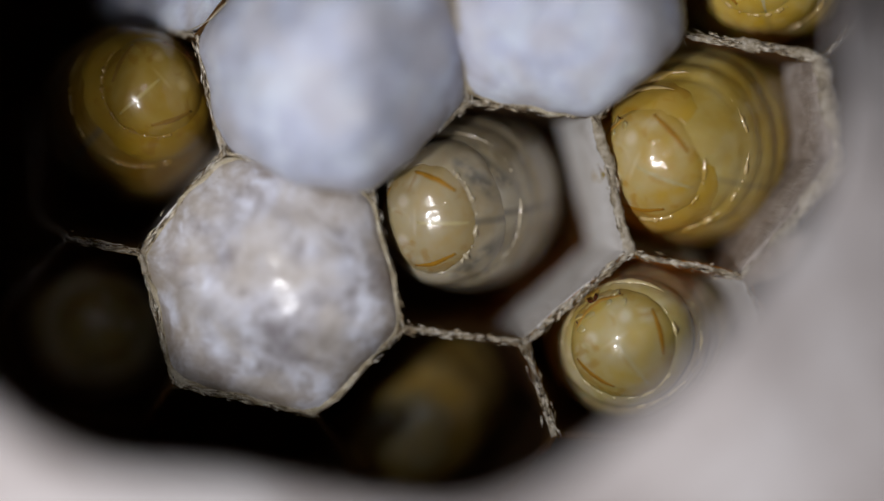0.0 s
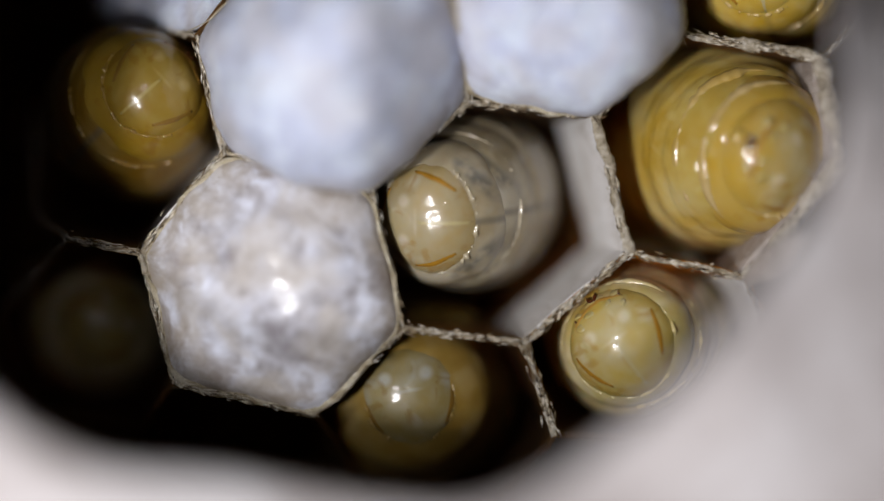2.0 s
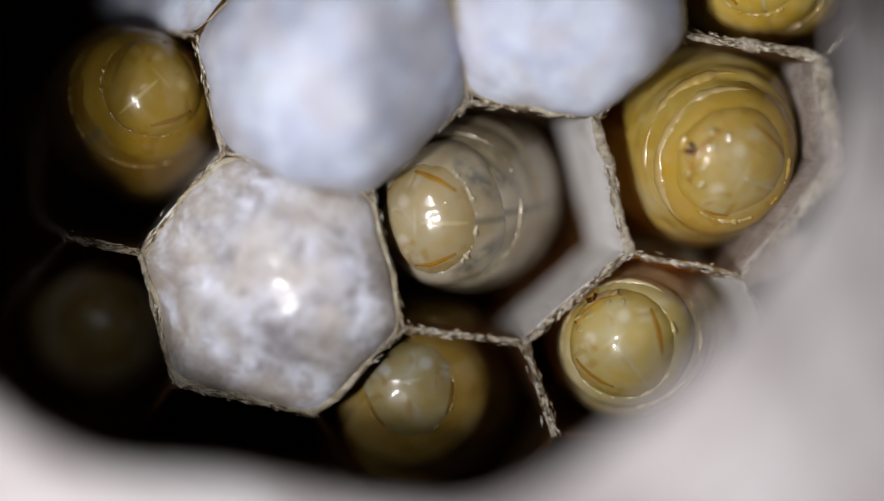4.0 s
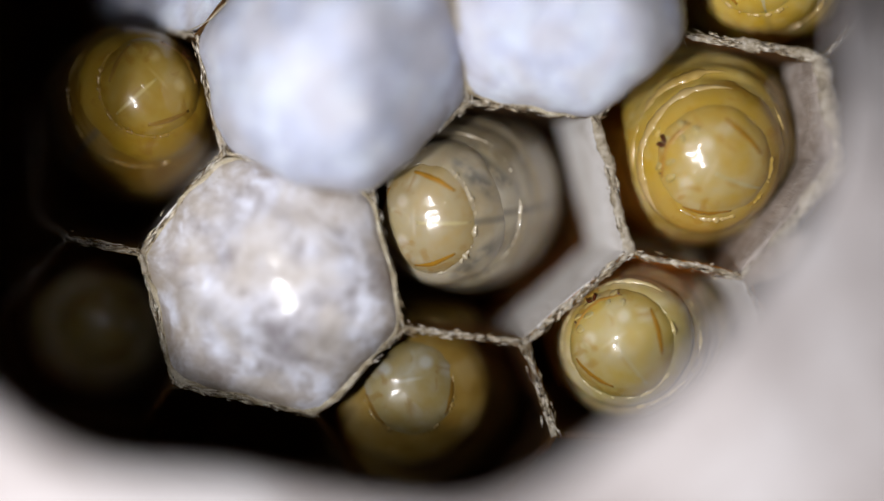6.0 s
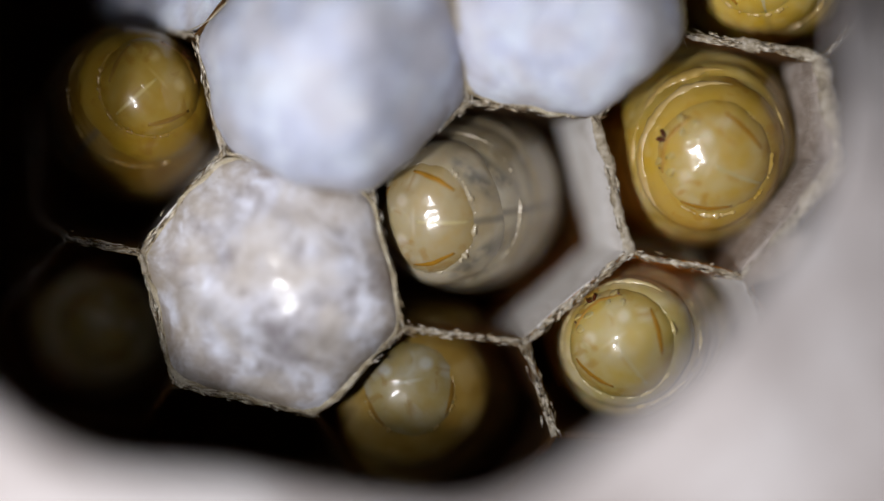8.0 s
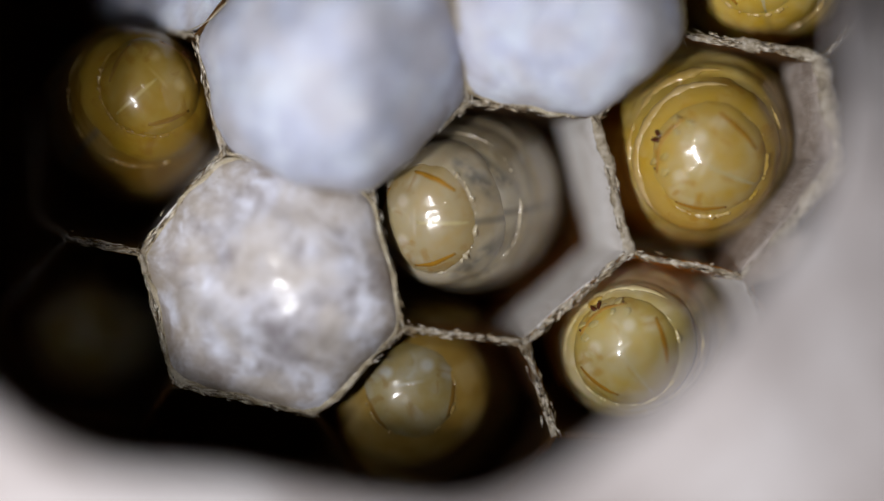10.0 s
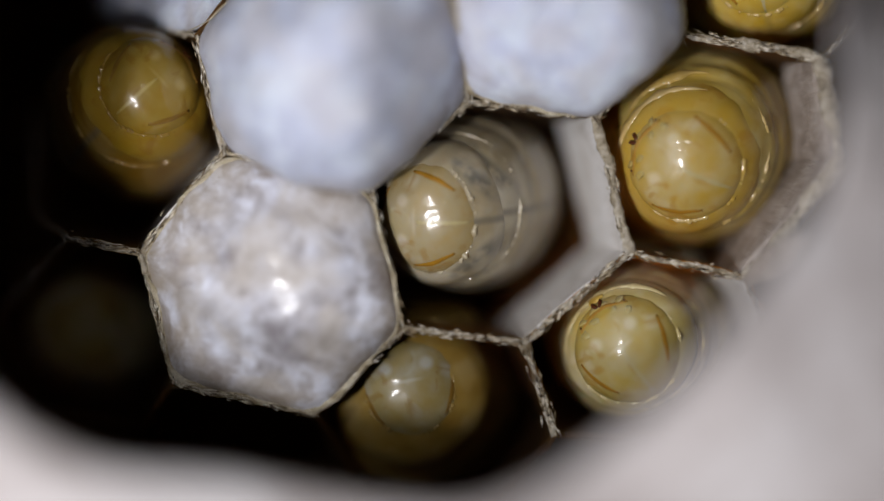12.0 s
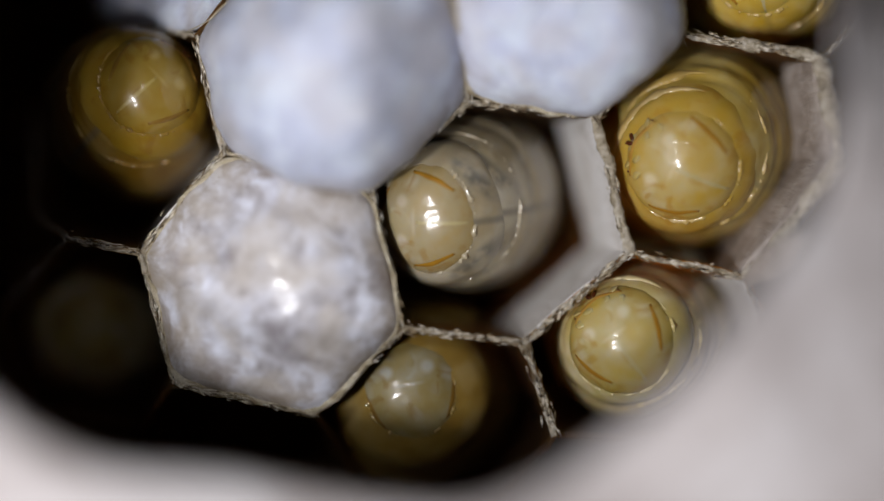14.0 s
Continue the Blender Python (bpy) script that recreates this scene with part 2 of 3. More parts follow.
LIP_PALE = skin_material("lip_pale", (0.376, 0.302, 0.175), (0.436, 0.365, 0.239), (0.495, 0.428, 0.304), wrinkle=0.02, flecks=0.2, film=0.1, sss=0.0, gloss=0.13, wet=1.7)
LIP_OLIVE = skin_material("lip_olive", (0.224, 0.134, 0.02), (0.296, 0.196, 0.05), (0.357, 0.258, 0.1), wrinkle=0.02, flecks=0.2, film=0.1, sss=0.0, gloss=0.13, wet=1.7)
MOUTH = skin_material("mouth_orange", (0.40, 0.22, 0.02), (0.52, 0.35, 0.07), (0.62, 0.47, 0.16), wrinkle=0.4, sss=0.0)
STRIPE_DARK = plain_material("stripe_umber", (0.17, 0.085, 0.010), (0.24, 0.13, 0.018), 0.35, coat=0.4)
STRIPE = plain_material("stripe_brown", (0.31, 0.14, 0.010), (0.41, 0.21, 0.020), 0.35, coat=0.4)
MOUTH_FOLD = plain_material("mouth_fold_brown", (0.34, 0.16, 0.02), (0.50, 0.30, 0.06), 0.3, coat=0.6)
JAW = plain_material("jaw_dark", (0.05, 0.012, 0.004), (0.14, 0.04, 0.012), 0.3, coat=0.4)
MIDLINE_AMBER = plain_material("midline_amber", (0.36, 0.26, 0.07), (0.44, 0.34, 0.12), 0.3, coat=0.5)
MIDLINE = plain_material("midline_pale", (0.43, 0.345, 0.15), (0.50, 0.42, 0.22), 0.3, coat=0.5)


# ---- mesh helpers ----
def part(name, bm, material, parent=None, label="", smooth=True):
    me = bpy.data.meshes.new(name)
    bmesh.ops.recalc_face_normals(bm, faces=bm.faces)
    bm.to_mesh(me)
    bm.free()
    me.materials.append(material)
    if smooth:
        me.polygons.foreach_set("use_smooth", [True] * len(me.polygons))
    ob = new(name, me)
    ob.parent = parent
    if label:
        ob["label"] = label
    return ob


def sheet(rows, closed=False, bm=None):
    """A grid of points (already in mm) as quads."""
    bm = bm or bmesh.new()
    grid = [[bm.verts.new(Vector(p) * MM) for p in r] for r in rows]
    for a, b in zip(grid, grid[1:]):
        n = len(a)
        for i in range(n if closed else n - 1):
            j = (i + 1) % n
            bm.faces.new((a[i], a[j], b[j], b[i]))
    return bm, grid


def wob(p, scale, seed=0.0):
    return noise.noise(Vector(p) * scale + Vector((seed, seed * 1.7, seed * 0.6)))


def lump(p, seed, wrinkle):
    return 1 + wrinkle * (0.8 * wob(p, 2.2, seed) + 0.6 * wob(p, 5.0, seed + 3))


def blob(rx, ry, rz, seed=0.0, power=2.0, wrinkle=0.02, around=48, up=22, centre=(0, 0, 0)):
    """A closed rounded body: superellipsoid about z with faint folds."""
    rows = []
    for j in range(up + 1):
        v = math.pi * (j / up - 0.5)
        cv, sv = math.cos(v), math.sin(v)
        cr = abs(cv) ** (2 / power)
        sr = math.copysign(abs(sv) ** (2 / power), sv)
        row = []
        for i in range(around):
            a = 2 * math.pi * i / around
            p = Vector((math.cos(a) * cr, math.sin(a) * cr, sr))
            k = lump(p, seed, wrinkle)
            row.append((centre[0] + rx * p.x * k, centre[1] + ry * p.y * k, centre[2] + rz * p.z * k))
        rows.append(row)
    bm, grid = sheet(rows[1:-1], closed=True)
    for ring, pole in ((grid[0], rows[0][0]), (grid[-1], rows[-1][0])):
        tip = bm.verts.new(Vector((centre[0], centre[1], pole[2])) * MM)
        for i in range(around):
            bm.faces.new((ring[i], ring[(i + 1) % around], tip))
    return bm


def band(radii, start, end, width, lift=0.012, steps=14, bow=0.0, seed=0.0, wrinkle=0.0):
    """A thin raised stripe lying on an ellipsoid between two directions given in its unit disc."""
    rx, ry, rz = radii
    a, b = Vector((*start, 0)), Vector((*end, 0))
    side = (b - a).normalized().cross(Vector((0, 0, 1)))
    rows = []
    for i in range(steps + 1):
        u = i / steps
        c = a.lerp(b, u) + side * bow * math.sin(math.pi * u)
        w = width * (0.35 + 0.65 * math.sin(math.pi * min(1, max(0, 0.06 + 0.88 * u)))) / rx
        row = []
        for s, h in ((-1, -0.03), (-0.6, 1.0), (0, 1.3), (0.6, 1.0), (1, -0.03)):
            q = c + side * s * w * 0.5
            d = min(0.995, math.hypot(q.x, q.y))
            z = math.sqrt(1 - d * d)
            n = Vector((q.x, q.y, z))
            k = (1 + lift * h) * lump(n, seed, wrinkle)
            row.append((rx * n.x * k, ry * n.y * k, rz * n.z * k))
        rows.append(row)
    bm, grid = sheet(rows)
    under = [bm.verts.new(v.co * 0.97) for v in (grid[0][2], grid[-1][2])]
    bm.faces.new((*grid[0], under[0]))
    bm.faces.new((*grid[-1], under[1]))
    return bm


def ridge(upper, lower, level, seed, tube=0.019, middle=1.0, span=1.16, bead=1.0, fine=2.2):
    """A thin fold lip along the line where two stacked ellipsoids (height, three radii) meet."""
    def height(e, a, r):
        k = 1 - (r * math.cos(a) / e[1]) ** 2 - (r * math.sin(a) / e[2]) ** 2
        return e[0] + e[3] * math.sqrt(k) if k > 0 else e[0] - 9 + k
    rows = []
    for i in range(145):
        # the fold stands out over part of the way round
        a = math.pi * (middle + span * (i / 144 - 0.5))
        lo, hi = 0.1, 3.0
        for _ in range(30):
            mid = (lo + hi) / 2
            lo, hi = (mid, hi) if height(upper, a, mid) > height(lower, a, mid) else (lo, mid)
        out = Vector((math.cos(a), math.sin(a), 0))
        p = out * (lo + 0.012) + Vector((0, 0, height(lower, a, lo) - level))
        p.z -= 0.030 - 0.035 * wob(p, 1.6, seed + level) - 0.06 * wob(p, 4.0, seed)
        t = tube * math.sin(math.pi * min(0.5, 0.02 + i / 70, 0.02 + (144 - i) / 70)) * max(0.05, 0.9 + bead * wob(p, 4.0, seed) + fine * wob(p, 17.0, seed))
        rows.append([p + (out * math.cos(q * math.pi / 6) * 1.7 + Vector((0, 0, math.sin(q * math.pi / 6) * 0.75))) * t for q in range(12)])
    bm, grid = sheet(rows, closed=True)
    bm.faces.new(grid[0])
    bm.faces.new(grid[-1])
    return bm


def throat_fold(radii, latitude, reach, tube, seed):
    """A soft wet pleat round the front of an ellipsoid, at one latitude, fading out to both sides."""
    a, b, c = radii
    v = radians(latitude)
    rows = []
    n = 90
    for i in range(n + 1):
        u = i / n
        w = radians(reach) * (2 * u - 1)
        at = Vector((math.cos(v) * math.cos(w), math.cos(v) * math.sin(w), math.sin(v)))
        p = Vector((a * at.x, b * at.y, c * at.z))
        nor = Vector((at.x / a, at.y / b, at.z / c)).normalized()
        up = Vector((-math.sin(v) * math.cos(w) * a, -math.sin(v) * math.sin(w) * b, math.cos(v) * c)).normalized()
        p += up * (0.06 * wob(p, 1.4, seed))
        t = tube * math.sin(math.pi * min(0.5, 0.01 + 2 * u, 0.01 + 2 * (1 - u))) * max(0.15, 0.9 + 0.8 * wob(p, 2.2, seed + 2) + 0.5 * wob(p, 6.0, seed))
        rows.append([p + up * math.cos(q * math.pi / 5) * t * 1.3 + nor * (math.sin(q * math.pi / 5) * t * 0.75 - 0.25 * t) for q in range(10)])
    bm, grid = sheet(rows, closed=True)
    bm.faces.new(grid[0])
    bm.faces.new(grid[-1])
    return bm


# ---- the comb: a plan of cell corners (rim level) ----
CORNER = {
    "a": (-4.88, 4.27), "b": (-4.32, 1.96), "c": (-5.96, -0.04), "d": (-7.49, 0.23), "e": (-8.51, 0.81),
    "f": (-8.80, 3.27), "g": (-7.27, 4.88), "h": (-1.43, 1.22), "i": (-0.78, -1.53), "j": (-2.54, -3.23),
    "k": (-5.29, -2.64), "l": (0.51, 2.94), "m": (0.07, 5.61), "n": (-2.93, 6.38), "o": (3.01, 2.68),
    "p": (4.79, 4.33), "q": (4.29, 6.49), "r": (1.84, 7.05), "s": (3.70, -0.04), "t": (1.64, -1.82),
    "u": (7.49, 3.77), "v": (7.71, 1.72), "w": (6.01, -0.55), "x": (6.96, -2.17), "y": (5.29, -3.95),
    "z": (2.23, -3.67), "A": (1.07, -5.23), "B": (-1.49, -5.12), "C": (-6.49, -3.78), "D": (-8.71, -3.51),
    "E": (-9.38, -1.28), "F": (-3.16, -6.28), "G": (-5.77, -5.73), "H": (8.68, 5.05), "I": (7.96, 6.99),
    "J": (5.51, 7.61), "K": (-4.27, 8.61), "L": (-6.71, 8.61), "M": (-8.27, 6.94),
}
CELLS = {
    "amber": "abcdefg", "sealed_flat": "bhijkc", "sealed_high": "anmlhb", "sealed_far": "lmrqpo", "pale": "hlosti",
    "big": "opuvws", "cream": "tswxyz", "olive": "itzABj", "shadow": "ckCDEd", "empty": "kjBFGC", "corner": "pqJIHu",
    "sealed_edge": "agMLKn",
}
DEPTH = 9.0


# corners at the comb's edge are set lower so their rims sink into shade
LOW = {"C": 3.0, "D": 3.0, "E": 2.5, "F": 3.5, "G": 3.5, "A": 2.0, "B": 3.0, "x": 2.0, "y": 2.0, "f": 3.5, "g": 3.0, "e": 2.2, "M": 3.5, "L": 3.5, "K": 2.5, "m": -2.2, "n": -1.4, "q": -1.0, "r": -1.5, "u": -0.8, "v": -1.4, "w": -0.3}


def rim_height(x, y):
    return -0.012 * (x * x + y * y) + 0.08 * wob((x, y, 0), 0.35, 4)


def rim_point(key):
    x, y = CORNER[key]
    return Vector((x, y, rim_height(x, y) - LOW.get(key, 0.0)))


# feet that stand aside from the common slant
SKEW = {"z": 1.3, "A": 0.8}


def foot_point(key, depth=DEPTH):
    p = rim_point(key)
    return Vector((p.x * 0.94 - 0.13 * depth + SKEW.get(key, 0.0), p.y * 0.94 + 0.05 * depth, p.z - depth))


comb = new("wasp_comb")
tagged(comb, "grey-tan paper wasp comb with open and silk-sealed hexagonal cells", "wasp comb")


# corners whose rims take the dark wall paper: shade put into their colour
DIM_CORNERS = set("CDEFGABfgMLKz")
# walls round the big grub that get the lit amber copy
LIT_WALLS = {frozenset("op"), frozenset("sw")}
# further rims darkened so that they don't stand out
DIM_EDGES = {frozenset("an"), frozenset("jB"), frozenset("kC"), frozenset("yz"), frozenset("xy")}
LINING_SHADE_DEPTH = 3.6


def dim_rim(k1, k2):
    return (k1 in DIM_CORNERS and k2 in DIM_CORNERS) or frozenset((k1, k2)) in DIM_EDGES


def cell_wall(k1, k2, thick=0.11, lined=False, bead=0.065):
    """One paper wall between two cells, with a fibrous raised rim along its edge."""
    a, b, fa, fb = rim_point(k1), rim_point(k2), foot_point(k1), foot_point(k2)
    n = 16
    out = (b - a).cross(Vector((0, 0, 1))).normalized()
    seed = a.x * 3.1 + b.y * 1.7
    def face(s):
        rows = []
        for j in range(13):
            v = (j / 12) ** 1.4
            row = []
            for i in range(n + 1):
                u = i / n
                p = a.lerp(b, u).lerp(fa.lerp(fb, u), v)
                bulge = 0.10 * wob(p, 0.55, seed) * math.sin(math.pi * u)
                edge = 0.05 * wob(p, 2.8, seed) + 0.025 * wob(p, 7, seed) if j == 0 else 0
                row.append(p + out * (s * thick / 2 * (1 + 0.25 * wob(p, 3, seed + s)) + bulge) + Vector((0, 0, edge)))
            rows.append(row)
        return rows
    front, back = face(1), face(-1)
    loop = front + back[::-1]
    bm, grid = sheet(loop + [loop[0]])
    bmesh.ops.remove_doubles(bm, verts=bm.verts, dist=1e-7)
    wall = part("cell_wall", bm, OUTSIDE if bead > 0.12 else LINING if lined else AMBER_WALL if frozenset((k1, k2)) in LIT_WALLS else WALL, comb)
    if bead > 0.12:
        # low down the dark wall paper paints in the shadow gap beside the grub
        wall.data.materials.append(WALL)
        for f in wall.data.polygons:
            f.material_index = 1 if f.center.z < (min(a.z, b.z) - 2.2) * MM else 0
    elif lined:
        # silk lines one face; lower down brown paper colour stands in for shade
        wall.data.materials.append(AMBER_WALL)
        deep = min(a.z, b.z) - LINING_SHADE_DEPTH
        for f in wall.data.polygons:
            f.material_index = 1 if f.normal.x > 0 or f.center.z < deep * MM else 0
    # fibrous rim bead
    rows = []
    m = 110
    for i in range(m + 1):
        u = i / m
        p = a.lerp(b, u)
        bulge = 0.10 * wob(p, 0.55, seed) * math.sin(math.pi * u)
        p = p + out * (bulge + 0.07 * wob(p, 1.7, seed) + 0.02 * wob(p, 7, seed + 1)) + Vector((0, 0, 0.02 + 0.07 * wob(p, 2.3, seed + 2)))
        along = (b - a).normalized()
        row = []
        for q in range(9):
            ang = 2 * math.pi * q / 9
            d = out * math.cos(ang) + Vector((0, 0, 1)) * math.sin(ang)
            r = (bead + bead * 0.7 * wob(p, 1.6, seed + 5)) * (1 + 0.25 * wob(p * 2.5 + d, 1.0, seed + 9) + 0.35 * wob(p * 9 + d * 3, 1.0, seed + 12))
            row.append(p + d * max(0.025, r) + along * 0.03 * wob(p * 5 + d * 2, 1, seed))
        rows.append(row)
    bm, grid = sheet(rows, closed=True)
    bm.faces.new(grid[0])
    bm.faces.new(grid[-1])
    if dim_rim(k1, k2):
        part("rim", bm, WALL, wall, "paper rim coloured dark brown for shade")
    else:
        part("rim", bm, RIM, wall, "pale frayed fibre rim")
    return wall


LINED = {("o", "s"), ("s", "t"), ("b", "c"), ("u", "v"), ("v", "w"), ("w", "x")}
OUTER = {frozenset("uv"), frozenset("vw")}
WIDE = {frozenset("os"): 0.095, frozenset("pu"): 0.09, frozenset("op"): 0.08}
done = set()
for ring in CELLS.values():
    for k1, k2 in zip(ring, ring[1:] + ring[0]):
        if frozenset((k1, k2)) not in done:
            done.add(frozenset((k1, k2)))
            outer = frozenset((k1, k2)) in OUTER
            cell_wall(k1, k2, 0.3 if outer else 0.11, (k1, k2) in LINED or (k2, k1) in LINED, 0.15 if outer else WIDE.get(frozenset((k1, k2)), 0.042))

# loose fibre ends along the rims
rng = random.Random(5)
bm = bmesh.new()
for ring in CELLS.values():
    for k1, k2 in zip(ring, ring[1:] + ring[0]):
        if dim_rim(k1, k2):
            continue
        a, b = rim_point(k1), rim_point(k2)
        for _ in range(int((b - a).length * 8)):
            p = a.lerp(b, rng.random()) + Vector((rng.gauss(0, 0.05), rng.gauss(0, 0.05), rng.uniform(0.0, 0.10)))
            d = ((b - a).normalized() * rng.choice((-1, 1)) + Vector((rng.gauss(0, 0.14), rng.gauss(0, 0.14), rng.gauss(0.02, 0.10)))).normalized()
            ln, w = rng.uniform(0.08, 0.26), rng.uniform(0.008, 0.02)
            s = d.cross(Vector((0, 0, 1))).normalized() * w
            up = Vector((0, 0, w * 1.4))
            tip = bm.verts.new((p + d * ln) * MM)
            tri = [bm.verts.new(q * MM) for q in (p + s, p - s, p + up)]
            for q in range(3):
                bm.faces.new((tri[q], tri[(q + 1) % 3], tip))
            bm.faces.new(tri)
for ring in CELLS.values():
    for k1, k2 in zip(ring, ring[1:] + ring[0]):
        if dim_rim(k1, k2):
            continue
        a, b = rim_point(k1), rim_point(k2)
        along = (b - a).normalized()
        out = along.cross(Vector((0, 0, 1)))
        for _ in range(int((b - a).length * 26)):
            u = rng.random()
            p = a.lerp(b, u) + out * rng.gauss(0, 0.045) + Vector((0, 0, 0.04 + abs(rng.gauss(0, 0.03))))
            long, wide = rng.uniform(0.05, 0.18), rng.uniform(0.008, 0.026)
            turn = along.lerp(out * rng.choice((-1, 1)), rng.random() * 0.25).normalized()
            cross = turn.cross(Vector((0, 0, 1)))
            ends = [bm.verts.new((p + turn * s * long) * MM) for s in (-1, 1)]
            belt = [bm.verts.new((p + (cross * math.cos(q * 1.2566) + Vector((0, 0, 1)) * math.sin(q * 1.2566)) * wide * rng.uniform(0.6, 1.3)) * MM) for q in range(5)]
            for q in range(5):
                bm.faces.new((belt[q], belt[(q + 1) % 5], ends[1]))
                bm.faces.new((belt[(q + 1) % 5], belt[q], ends[0]))
fibres = part("loose_fibre", bm, PULP, comb)
fibres["kind"] = "stuff"

# a torn paper flake hanging between the comb and the envelope
rows, back = [], []
for j in range(9):
    row, low = [], []
    for i in range(22):
        u, v = i / 21, j / 8
        p = Vector((5.87, -0.61, 0.5)).lerp(Vector((6.83, 0.42, 2.0)), u)
        width = 0.55 * math.sin(math.pi * (0.12 + 0.8 * u)) * (1 + 0.5 * wob((u * 4, v, 0), 1.5, 3))
        p += Vector((0.6, -0.75, 0.25)).normalized() * (v - 0.35) * width
        p.z += 0.3 * wob(p, 2.2, 5) + 0.25 * wob(p, 5.5, 6)
        row.append(p)
        low.append(p - Vector((0, 0, 0.06)))
    rows.append(row)
    back.append(low[::-1])
closed = [r + l for r, l in zip(rows, back)]
bm, grid = sheet(closed, closed=True)
for end in (grid[0], grid[-1]):
    n = len(end) // 2
    for i in range(n - 1):
        bm.faces.new((end[i], end[i + 1], end[-2 - i], end[-1 - i]))
part("paper_flake", bm, OUTSIDE, comb, "crumpled pale paper flake")

# the floor of the cells
rows = []
for j in range(25):
    rows.append([(-14 + i * 1.0, -11 + j * 0.9, -DEPTH - 0.3 - 0.012 * ((-13 + i) ** 2 + (-11 + j * 0.9) ** 2) + 0.2 * wob((i, j, 0), 0.5)) for i in range(28)])
rows_low = [[(x, y, z - 0.4) for x, y, z in r] for r in rows]
bm, g1 = sheet(rows)
bm, g2 = sheet(rows_low, bm=bm)
for e1, e2 in ((g1[0], g2[0]), (g1[-1], g2[-1]), ([r[0] for r in g1], [r[0] for r in g2]), ([r[-1] for r in g1], [r[-1] for r in g2])):
    for i in range(len(e1) - 1):
        bm.faces.new((e1[i], e1[i + 1], e2[i + 1], e2[i]))
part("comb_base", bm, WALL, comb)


# ---- silk caps over the sealed cells ----
def silk_cap(ring, height, swell, lean, material, label, seed, power=1.0, collar=0.09, lumps=1.0, over=(0.0, 0.0), rings=22):
    pts = [rim_point(k) for k in ring]
    c = sum(pts, Vector()) / len(pts)
    edge = []
    per = 14
    for p, q in zip(pts, pts[1:] + pts[:1]):
        edge += [p.lerp(q, i / per) for i in range(per)]
    m = len(edge)
    # the foot keeps the cell's outline, the dome grows round
    for _ in range(5):
        edge = [(edge[i - 1] + edge[i] * 2 + edge[(i + 1) % m]) / 4 for i in range(m)]
    # the foot is spun unevenly to the paper
    edge = [e + Vector((e.x - c.x, e.y - c.y, 0)).normalized() * (0.12 * wob(e, 0.9, seed) + 0.06 * wob(e, 2.6, seed + 4)) for e in edge]
    soft = list(edge)
    for _ in range(150):
        soft = [(soft[i - 1] + soft[i] * 2 + soft[(i + 1) % m]) / 4 for i in range(m)]
    rows = []
    for j in range(rings + 1):
        s = 1 - j / rings
        row = []
        for e, f in zip(edge, soft):
            d = e.lerp(f, min(1, (1 - s) * 2.2)) - c
            # angle up the dome: the foot stands steep and swells over the rim
            up = (1 - s) * math.pi / 2
            # the dome hangs over its rim on one side
            sag = swell + over[1] * max(0.0, math.cos(math.atan2(d.y, d.x) - radians(over[0]))) ** 2
            p = c + Vector((d.x, d.y, 0)) * (math.cos(up) * (1 + sag * math.sin(2 * up)))
            h = height * math.sin(up) ** power
            p.z = e.z * s + c.z * (1 - s) + 0.04 + h + (0.16 * wob(p, 0.7, seed) + 0.07 * wob(p, 2.0, seed) + 0.02 * wob(p, 6, seed)) * min(1, (1 - s) * 3) * lumps
            p += Vector((lean[0], lean[1], 0)) * (h / height)
            row.append(p)
        rows.append(row)
    bm, grid = sheet(rows[:-1], closed=True)
    tip = bm.verts.new(rows[-1][0] * MM)
    for i in range(m):
        bm.faces.new((grid[-1][i], grid[-1][(i + 1) % m], tip))
    low = [bm.verts.new(v.co - Vector((0, 0, 0.25 * MM))) for v in grid[0]]
    for i in range(m):
        bm.faces.new((grid[0][i], grid[0][(i + 1) % m], low[(i + 1) % m], low[i]))
    bm.faces.new(low)
    cap = part("silk_cap", bm, material)
    skirt = cap.data.attributes.new("skirt", "FLOAT", "POINT")
    share = [max(0.0, 1 - (v // m) / rings / 0.42) for v in range(rings * m)]
    skirt.data.foreach_set("value", share + [0.0] + [1.0] * (len(cap.data.vertices) - len(share) - 1))
    tagged(cap, label, "cell cap", "silk caps on the comb")
    # the paper collar that the dome is spun to
    rows = []
    for i in range(m):
        e, d = edge[i], (edge[i] - c).normalized()
        row = []
        for q in range(8):
            ang = 2 * math.pi * q / 8
            r = collar * max(0.2, 1 + 1.6 * wob(e * 1.1, 1, seed + q * 0.15) + 0.9 * wob(e * 5, 1, seed + q))
            row.append(e + d * (math.cos(ang) * r - 0.02) + Vector((0, 0, 0.05 + math.sin(ang) * r)))
        rows.append(row)
    bm, grid = sheet(rows + [rows[0]], closed=True)
    bmesh.ops.remove_doubles(bm, verts=bm.verts, dist=1e-8)
    part("collar", bm, STRAW, cap, "straw-coloured frayed paper collar")
    return cap


silk_cap(CELLS["sealed_flat"], 1.2, 0.0, (0.4, 0.1), SILK_THIN, "thin mottled white silk cap, slightly domed, with a tan paper collar", 1.0, collar=0.065, lumps=0.14, rings=40)
silk_cap(CELLS["sealed_high"], 2.9, 0.0, (-0.12, -0.38), SILK, "thick white silk cap bulging high over its cell", 2.0, collar=0.03, over=(-88, 0.34), lumps=1.3)
silk_cap(CELLS["sealed_far"], 2.0, 0.05, (0.0, 0.1), SILK, "white silk cap bulging beside a larger one", 3.0, collar=0.06, over=(-38, 0.40), lumps=1.2)
silk_cap(CELLS["sealed_edge"], 0.7, 0.05, (0.0, 0.0), SILK, "shaded grey-white silk cap at the comb's edge", 4.0, collar=0.03)


